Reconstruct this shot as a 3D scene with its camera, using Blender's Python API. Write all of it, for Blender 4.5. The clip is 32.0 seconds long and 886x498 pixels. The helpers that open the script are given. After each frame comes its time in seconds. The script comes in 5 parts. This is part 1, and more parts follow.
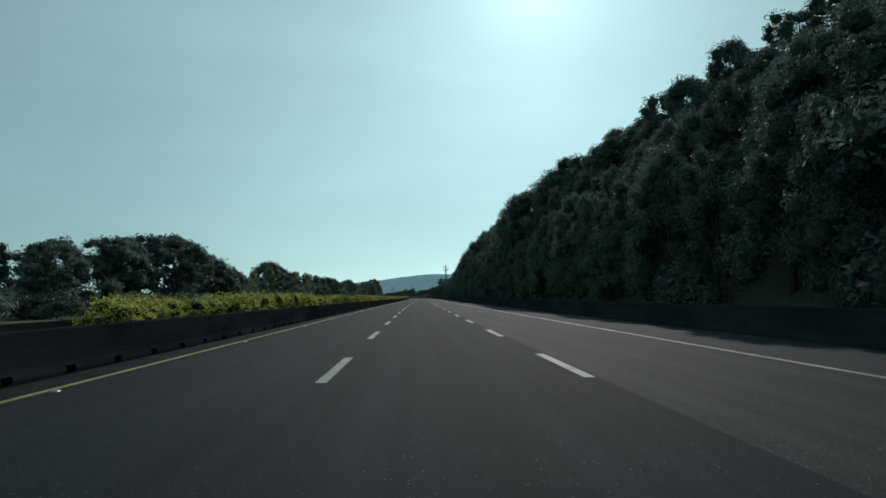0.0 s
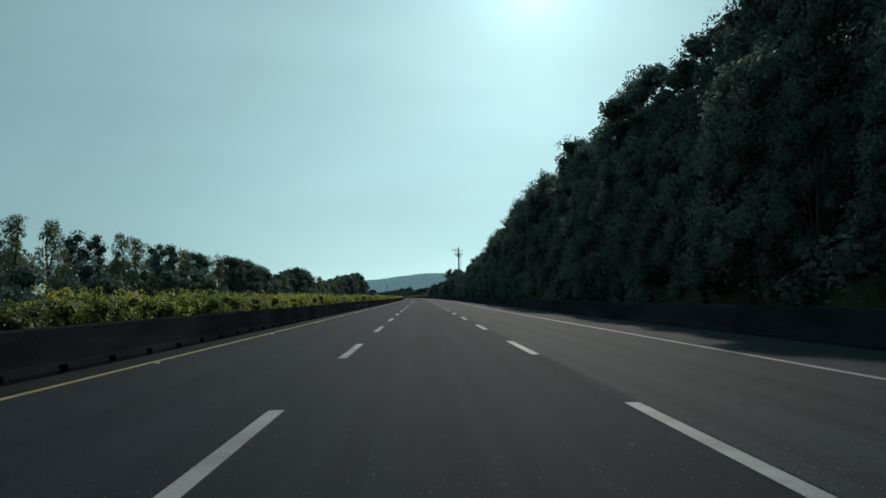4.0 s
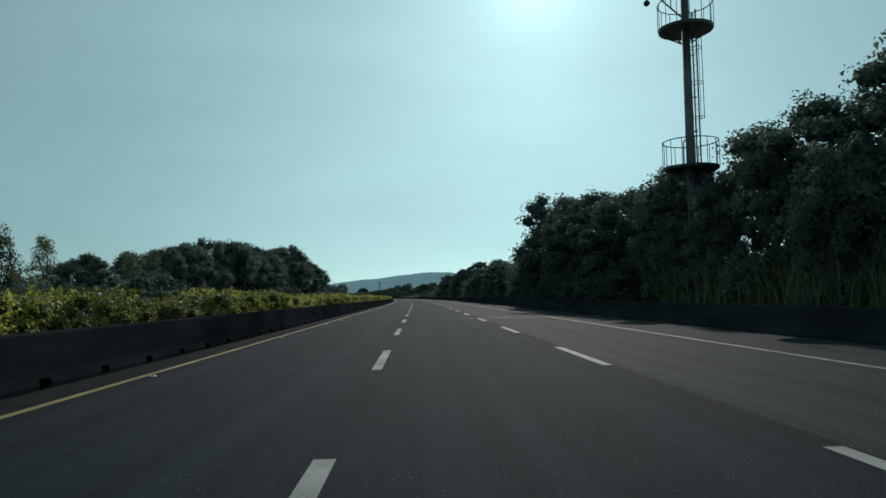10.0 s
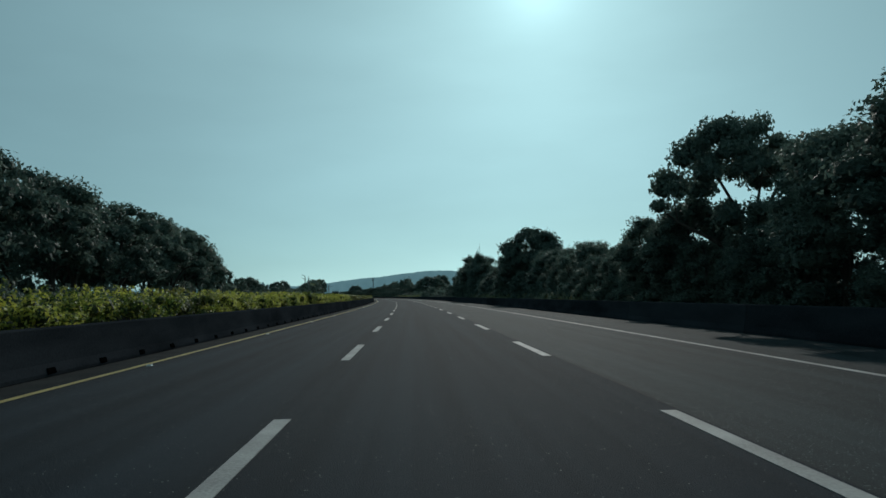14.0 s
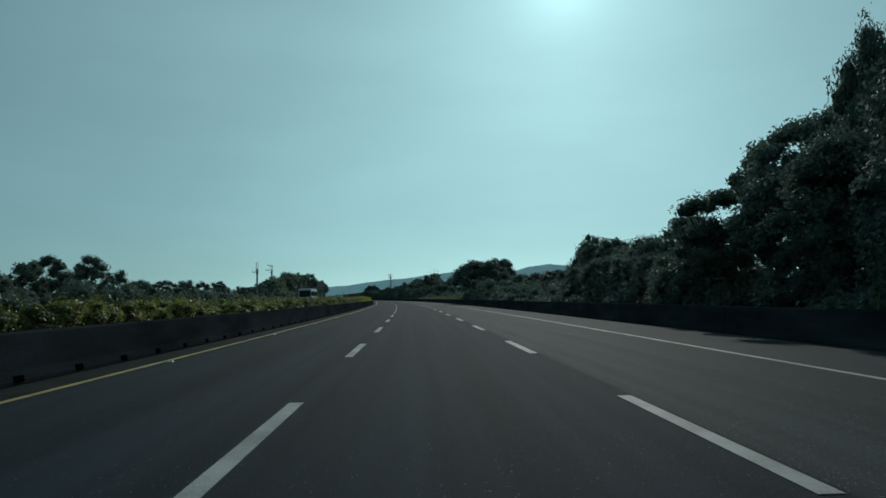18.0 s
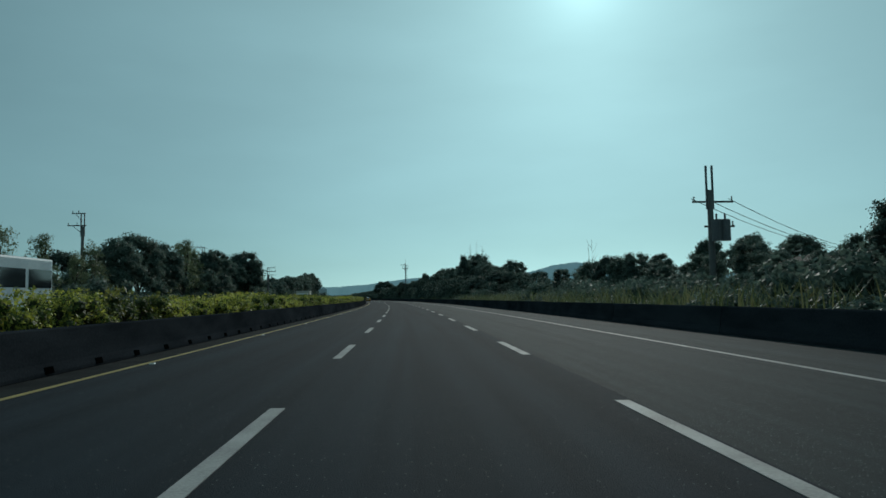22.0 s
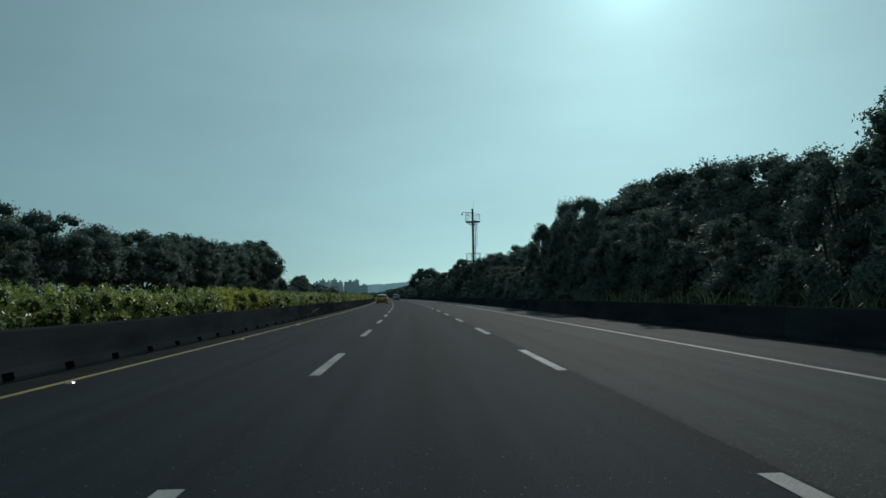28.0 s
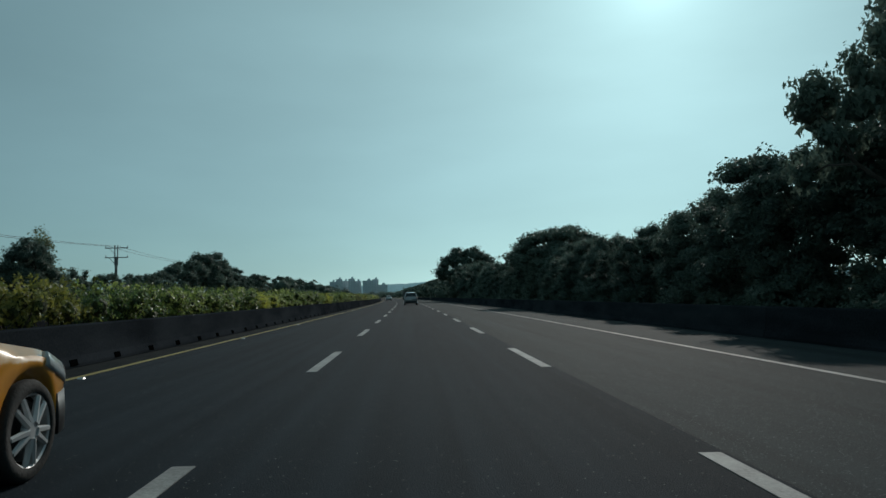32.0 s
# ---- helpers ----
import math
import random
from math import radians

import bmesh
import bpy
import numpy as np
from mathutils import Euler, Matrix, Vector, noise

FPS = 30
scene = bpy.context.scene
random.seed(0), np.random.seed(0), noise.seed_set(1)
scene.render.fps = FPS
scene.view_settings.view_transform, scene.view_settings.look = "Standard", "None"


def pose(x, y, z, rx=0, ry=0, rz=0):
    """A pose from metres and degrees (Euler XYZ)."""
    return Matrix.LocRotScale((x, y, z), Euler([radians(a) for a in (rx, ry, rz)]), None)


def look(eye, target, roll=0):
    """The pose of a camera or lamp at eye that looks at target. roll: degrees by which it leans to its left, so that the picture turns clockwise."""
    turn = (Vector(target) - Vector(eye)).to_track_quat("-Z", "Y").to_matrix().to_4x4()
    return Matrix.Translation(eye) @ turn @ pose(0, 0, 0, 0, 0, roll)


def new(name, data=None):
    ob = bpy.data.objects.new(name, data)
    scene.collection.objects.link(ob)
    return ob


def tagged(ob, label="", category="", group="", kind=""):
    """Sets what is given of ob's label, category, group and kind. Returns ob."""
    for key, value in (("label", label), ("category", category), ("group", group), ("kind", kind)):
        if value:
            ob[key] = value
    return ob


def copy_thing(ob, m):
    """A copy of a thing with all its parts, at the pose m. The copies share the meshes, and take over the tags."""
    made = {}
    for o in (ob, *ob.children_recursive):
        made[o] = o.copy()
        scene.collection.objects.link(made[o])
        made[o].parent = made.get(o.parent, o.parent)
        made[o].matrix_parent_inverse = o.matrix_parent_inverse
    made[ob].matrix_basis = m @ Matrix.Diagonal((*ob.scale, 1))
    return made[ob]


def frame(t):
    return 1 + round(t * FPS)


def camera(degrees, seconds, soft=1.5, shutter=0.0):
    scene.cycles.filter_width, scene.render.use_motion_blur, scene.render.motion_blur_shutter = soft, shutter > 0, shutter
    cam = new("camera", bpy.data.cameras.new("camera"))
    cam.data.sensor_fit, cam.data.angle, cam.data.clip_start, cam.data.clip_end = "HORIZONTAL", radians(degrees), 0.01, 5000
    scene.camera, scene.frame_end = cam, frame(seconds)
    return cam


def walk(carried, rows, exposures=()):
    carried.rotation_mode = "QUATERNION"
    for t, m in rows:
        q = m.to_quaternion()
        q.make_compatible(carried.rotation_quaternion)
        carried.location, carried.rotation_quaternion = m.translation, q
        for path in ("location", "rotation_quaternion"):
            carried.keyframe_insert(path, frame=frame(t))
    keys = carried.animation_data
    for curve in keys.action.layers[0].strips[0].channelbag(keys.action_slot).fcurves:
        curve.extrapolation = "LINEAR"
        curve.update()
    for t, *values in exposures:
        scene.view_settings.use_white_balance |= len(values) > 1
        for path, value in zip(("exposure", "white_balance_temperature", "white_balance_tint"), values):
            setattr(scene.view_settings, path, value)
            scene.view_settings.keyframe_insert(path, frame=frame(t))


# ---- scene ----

# ------------------------------------------------------------------ road line
# Everything is laid out by its station (metres along the middle lane) and its offset (metres to the right of that lane's middle).
ST0, ST1 = -420.0, 2600.0
_st = np.arange(ST0, ST1 + 1.0, 1.0)
BEND_AT = [-400, 0, 80, 160, 240, 320, 400, 480, 560, 640, 720, 800, 880, 1000, 1200, 2600]
BEND = [-0.024, -0.024, -0.097, 0.016, 0.032, 0.042, 0.259, 0.356, 0.369, 0.351, 0.384, 0.358, 0.187, 0.184, 0.184, 0.183]  # per kilometre, to the left
_head = np.cumsum(np.interp(_st, BEND_AT, BEND) * 1e-3)
_head -= np.interp(0, _st, _head)
_cx, _cy = np.cumsum(-np.sin(_head)), np.cumsum(np.cos(_head))
_cx -= np.interp(0, _st, _cx)
_cy -= np.interp(0, _st, _cy)


def heading(st):
    return float(np.interp(st, _st, _head))


def at(st, off, z=0.0):
    """The place at a station and an offset, z metres up."""
    h = heading(st)
    return Vector((float(np.interp(st, _st, _cx)) + off * math.cos(h), float(np.interp(st, _st, _cy)) + off * math.sin(h), z))


def stand(st, off, z=0.0, turn=0.0, size=1.0, high=1.0):
    """A pose at a station and an offset, facing along the road, turned to the left by so many degrees."""
    return Matrix.Translation(at(st, off, z)) @ Matrix.Rotation(heading(st) + radians(turn), 4, "Z") @ Matrix.Diagonal((size, size, size * high, 1))


# ------------------------------------------------------------------ camera
EXPO = 0.0  # stops
EYE = 1.137
ROLL = 0.97
PATH = [  # seconds, station, offset, turn off the road's heading, pitch
    (0.0, -0.08, -0.52, -2.17, 3.88),
    (1.0, 27.09, -0.42, -2.40, 3.64),
    (2.0, 53.93, -0.29, -2.20, 3.85),
    (3.0, 79.76, -0.29, -1.97, 3.87),
    (6.0, 160.69, -0.52, -2.00, 3.78),
    (7.0, 187.75, -0.61, -1.94, 3.88),
    (8.0, 213.95, -0.77, -1.74, 3.79),
    (9.0, 241.40, -0.96, -1.68, 3.88),
    (10.0, 268.40, -1.15, -1.99, 3.85),
    (11.0, 295.61, -1.15, -2.39, 3.91),
    (12.0, 322.81, -0.96, -2.71, 3.82),
    (13.0, 349.47, -0.68, -2.68, 3.83),
    (14.0, 376.76, -0.58, -2.30, 3.77),
    (17.0, 458.90, -0.41, -2.17, 3.86),
    (18.0, 485.56, -0.47, -1.97, 3.96),
    (19.0, 513.55, -0.55, -1.79, 4.09),
    (20.0, 541.02, -0.66, -2.22, 3.84),
    (21.0, 568.38, -0.60, -2.47, 3.79),
    (22.0, 595.94, -0.42, -2.57, 3.94),
    (23.0, 622.66, -0.29, -2.27, 3.82),
    (24.0, 650.30, -0.33, -2.10, 3.78),
    (25.0, 677.83, -0.41, -1.99, 3.78),
    (28.0, 759.10, -0.35, -2.21, 3.81),
    (29.0, 786.31, -0.37, -2.20, 3.86),
    (30.0, 814.04, -0.30, -2.36, 3.78),
    (31.0, 841.59, -0.27, -2.39, 3.91),
    (32.0, 868.50, -0.24, -2.35, 3.84),
]
cam = camera(64.64, 32.0, soft=1.55)
rows = []
for t, st, off, turn, pitch in PATH:
    p = at(st, off, EYE)
    rows.append((t, pose(p.x, p.y, p.z, 90 + pitch, ROLL, math.degrees(heading(st)) + turn)))
walk(cam, rows, [(t, EXPO + e, k, g) for t, e, k, g in ((0, 0.2, 6650, 12), (8, 0.18, 6650, 12), (13, 0.0, 6450, 9), (18, -0.1, 6300, 4), (25, -0.1, 6300, 4), (28, 0.0, 6500, 9), (32, 0.05, 6600, 10))])

# ------------------------------------------------------------------ sky and sun
SUN_TURN = -10.4   # degrees to the left of +y
SUN_UP = 24.5
world = bpy.data.worlds.new("world")
scene.world = world
world.use_nodes = True
wn, wl = world.node_tree.nodes, world.node_tree.links
wn.clear()
sky = wn.new("ShaderNodeTexSky")
sky.sky_type = "NISHITA"
sky.sun_disc = False
sky.sun_elevation = radians(SUN_UP)
sky.sun_rotation = radians(-SUN_TURN)
sky.air_density, sky.dust_density, sky.ozone_density = 1.0, 0.35, 2.0
wtc = wn.new("ShaderNodeTexCoord")
wmap = wn.new("ShaderNodeMapping")
wmap.inputs["Scale"].default_value = (1.0, 1.0, 3.4)
wmap.inputs["Rotation"].default_value = (0.1, 0.42, 0.3)
cirrus = wn.new("ShaderNodeTexNoise")
cirrus.inputs["Scale"].default_value = 2.2
cirrus.inputs["Detail"].default_value = 7.0
cramp = wn.new("ShaderNodeMapRange")
cramp.inputs["From Min"].default_value, cramp.inputs["From Max"].default_value = 0.40, 0.75
cramp.inputs["To Min"].default_value, cramp.inputs["To Max"].default_value = 0.98, 1.10
cmul = wn.new("ShaderNodeVectorMath")
cmul.operation = "SCALE"
wbg = wn.new("ShaderNodeBackground")
wbg.inputs["Strength"].default_value = 0.04
wout = wn.new("ShaderNodeOutputWorld")
wl.new(wtc.outputs["Generated"], wmap.inputs["Vector"])
wl.new(wmap.outputs["Vector"], cirrus.inputs["Vector"])
wl.new(cirrus.outputs["Fac"], cramp.inputs["Value"])
# the haze takes most of the colour out of the clear sky and leaves a blue-green veil
pale = wn.new("ShaderNodeHueSaturation")
pale.inputs["Saturation"].default_value = 0.30
tint = wn.new("ShaderNodeVectorMath")
tint.operation = "MULTIPLY_ADD"
tint.inputs[1].default_value = (0.50, 0.82, 0.88)
tint.inputs[2].default_value = (0.93, 1.78, 1.95)
# bright round haze about the sun
toward = wn.new("ShaderNodeVectorMath")
toward.operation = "DOT_PRODUCT"
toward.inputs[1].default_value = (math.sin(radians(-SUN_TURN)) * math.cos(radians(SUN_UP)), math.cos(radians(-SUN_TURN)) * math.cos(radians(SUN_UP)), math.sin(radians(SUN_UP)))
wl.new(wtc.outputs["Generated"], toward.inputs[0])
above = wn.new("ShaderNodeMath")
above.operation = "MAXIMUM"
above.inputs[1].default_value = 0.0
wl.new(toward.outputs["Value"], above.inputs[0])
haze = []
for power, amount in ((5.0, 6.3), (60.0, 3.2), (700.0, 7.0)):
    p = wn.new("ShaderNodeMath")
    p.operation = "POWER"
    p.inputs[1].default_value = power
    wl.new(above.outputs["Value"], p.inputs[0])
    q = wn.new("ShaderNodeVectorMath")
    q.operation = "MULTIPLY_ADD"
    q.inputs[1].default_value = (0.66 * amount, 0.98 * amount, 1.0 * amount)
    wl.new(p.outputs["Value"], q.inputs[0])
    haze.append(q)
wl.new(sky.outputs["Color"], pale.inputs["Color"])
wl.new(pale.outputs["Color"], tint.inputs[0])
last = tint
for q in haze:
    wl.new(last.outputs["Vector"], q.inputs[2])
    last = q
wl.new(last.outputs["Vector"], cmul.inputs[0])
wl.new(cramp.outputs["Result"], cmul.inputs["Scale"])
wl.new(cmul.outputs["Vector"], wbg.inputs["Color"])
wl.new(wbg.outputs["Background"], wout.inputs["Surface"])

sun = new("sun", bpy.data.lights.new("sun", "SUN"))
sun.data.energy = 1.3
sun.data.angle = radians(0.6)
sun.data.color = (1.0, 0.95, 0.88)
_sd = Vector((math.sin(radians(-SUN_TURN)) * math.cos(radians(SUN_UP)), math.cos(radians(-SUN_TURN)) * math.cos(radians(SUN_UP)), math.sin(radians(SUN_UP))))
sun.matrix_world = look(_sd * 100, (0, 0, 0))


# ------------------------------------------------------------------ materials
def material(name, colors, rough=0.8, scale=3.0, fine=30.0, bump=0.0, metal=0.0, leaf=0.0, island=0.0, thing=0.0, spec=0.5, stretch=(1, 1, 1), coat=0.0, grit=0.45, relief=0.02):
    """Two-scale noise between two colours, with bump; island and thing: how far each piece and each object varies."""
    m = bpy.data.materials.new(name)
    m.use_nodes = True
    n, l = m.node_tree.nodes, m.node_tree.links
    b = n["Principled BSDF"]
    geo = n.new("ShaderNodeNewGeometry")
    mp = n.new("ShaderNodeMapping")
    mp.inputs["Scale"].default_value = stretch
    l.new(geo.outputs["Position"], mp.inputs["Vector"])
    big = n.new("ShaderNodeTexNoise")
    big.inputs["Scale"].default_value, big.inputs["Detail"].default_value = scale, 5.0
    small = n.new("ShaderNodeTexNoise")
    small.inputs["Scale"].default_value, small.inputs["Detail"].default_value = fine, 3.0
    l.new(mp.outputs["Vector"], big.inputs["Vector"])
    l.new(geo.outputs["Position"], small.inputs["Vector"])
    add = n.new("ShaderNodeMath")
    add.operation = "MULTIPLY_ADD"
    add.inputs[1].default_value, add.inputs[2].default_value = grit, -grit / 2
    l.new(small.outputs["Fac"], add.inputs[0])
    tot = n.new("ShaderNodeMath")
    tot.operation = "ADD"
    l.new(big.outputs["Fac"], tot.inputs[0])
    l.new(add.outputs["Value"], tot.inputs[1])
    val = tot.outputs["Value"]
    for amount, kind in ((island, "geo"), (thing, "obj")):
        if amount:
            src = geo.outputs["Random Per Island"] if kind == "geo" else n.new("ShaderNodeObjectInfo").outputs["Random"]
            k = n.new("ShaderNodeMath")
            k.operation = "MULTIPLY_ADD"
            k.inputs[1].default_value, k.inputs[2].default_value = amount, -amount / 2
            l.new(src, k.inputs[0])
            s = n.new("ShaderNodeMath")
            s.operation = "ADD"
            l.new(val, s.inputs[0])
            l.new(k.outputs["Value"], s.inputs[1])
            val = s.outputs["Value"]
    ramp = n.new("ShaderNodeValToRGB")
    ramp.color_ramp.elements[0].position, ramp.color_ramp.elements[1].position = 0.28, 0.72
    ramp.color_ramp.elements[0].color, ramp.color_ramp.elements[1].color = (*colors[0], 1), (*colors[1], 1)
    l.new(val, ramp.inputs["Fac"])
    l.new(ramp.outputs["Color"], b.inputs["Base Color"])
    b.inputs["Roughness"].default_value, b.inputs["Metallic"].default_value = rough, metal
    b.inputs["Specular IOR Level"].default_value = spec
    b.inputs["Coat Weight"].default_value = coat
    if bump:
        bp = n.new("ShaderNodeBump")
        bp.inputs["Strength"].default_value, bp.inputs["Distance"].default_value = bump, relief
        l.new(small.outputs["Fac"], bp.inputs["Height"])
        l.new(bp.outputs["Normal"], b.inputs["Normal"])
    if leaf:  # what a blade lets through, as a share of what it throws back
        tr = n.new("ShaderNodeBsdfTranslucent")
        dim = n.new("ShaderNodeVectorMath")
        dim.operation = "SCALE"
        dim.inputs["Scale"].default_value = leaf
        l.new(ramp.outputs["Color"], dim.inputs[0])
        l.new(dim.outputs["Vector"], tr.inputs["Color"])
        both = n.new("ShaderNodeAddShader")
        l.new(b.outputs["BSDF"], both.inputs[0])
        l.new(tr.outputs["BSDF"], both.inputs[1])
        l.new(both.outputs["Shader"], n["Material Output"].inputs["Surface"])
    return m


def tarmac(name, dark, pale, rough, spec, glint_share):
    """Rolled asphalt: streaks and worn wheel tracks along the lanes, coarse grain, and pale specks, the glints of
    stones that wear has bared, put into the colour. Its map runs across (metres) and along.
    """
    m = material(name, (dark, pale), rough, 0.5, 80.0, 0.4, spec=spec)
    n, l = m.node_tree.nodes, m.node_tree.links
    b = n["Principled BSDF"]
    uv = n.new("ShaderNodeUVMap")
    uv.uv_map = "lane"

    def noise_at(scale, detail, stretch):
        mp = n.new("ShaderNodeMapping")
        mp.inputs["Scale"].default_value = stretch
        l.new(uv.outputs["UV"], mp.inputs["Vector"])
        t = n.new("ShaderNodeTexNoise")
        t.inputs["Scale"].default_value, t.inputs["Detail"].default_value = scale, detail
        l.new(mp.outputs["Vector"], t.inputs["Vector"])
        return t.outputs["Fac"]

    def calc(op, a, k, c=0.0):
        q = n.new("ShaderNodeMath")
        q.operation = op
        for i, x in enumerate((a, k, c)):
            if isinstance(x, float):
                q.inputs[i].default_value = x
            else:
                l.new(x, q.inputs[i])
        return q.outputs["Value"]

    across = n.new("ShaderNodeSeparateXYZ")
    l.new(uv.outputs["UV"], across.inputs["Vector"])
    track = calc("COSINE", calc("MULTIPLY_ADD", across.outputs["X"], 2 * math.pi / 1.825, math.pi), 0.0)
    grain = noise_at(70.0, 3.0, (1, 1, 1))
    val = calc("MULTIPLY_ADD", noise_at(1.0, 4.0, (2.4, 0.025, 1)), 0.95, 0.025)
    val = calc("MULTIPLY_ADD", noise_at(1.0, 5.0, (0.9, 0.16, 1)), 0.35, calc("ADD", val, -0.175))
    val = calc("MULTIPLY_ADD", track, 0.045, val)
    val = calc("MULTIPLY_ADD", grain, 0.9, calc("ADD", val, -0.45))
    ramp = next(x for x in n if x.bl_idname == "ShaderNodeValToRGB")
    l.new(val, ramp.inputs["Fac"])
    stone = n.new("ShaderNodeTexVoronoi")
    stone.inputs["Scale"].default_value = 75.0
    l.new(uv.outputs["UV"], stone.inputs["Vector"])
    bare = n.new("ShaderNodeMapRange")
    bare.inputs["From Min"].default_value, bare.inputs["From Max"].default_value = 1.0 - glint_share, 1.0 - glint_share * 0.4
    pick = n.new("ShaderNodeSeparateColor")
    l.new(stone.outputs["Color"], pick.inputs["Color"])
    l.new(pick.outputs["Red"], bare.inputs["Value"])
    near = calc("LESS_THAN", stone.outputs["Distance"], 0.42)
    mix = n.new("ShaderNodeMix")
    mix.data_type = "RGBA"
    l.new(calc("MULTIPLY", bare.outputs["Result"], near), mix.inputs["Factor"])
    l.new(ramp.outputs["Color"], mix.inputs["A"])
    mix.inputs["B"].default_value = (0.17, 0.20, 0.20, 1)
    l.new(mix.outputs["Result"], b.inputs["Base Color"])
    return m


def paint(name, color, rough=0.35, metal=0.0, coat=0.0, vary=0.12):
    lo = tuple(c * (1 - vary) for c in color)
    return material(name, (lo, color), rough, 2.0, 25.0, metal=metal, coat=coat)


def glass(name, color=(0.02, 0.025, 0.03)):
    m = paint(name, color, 0.06)
    m.node_tree.nodes["Principled BSDF"].inputs["Specular IOR Level"].default_value = 0.7
    return m


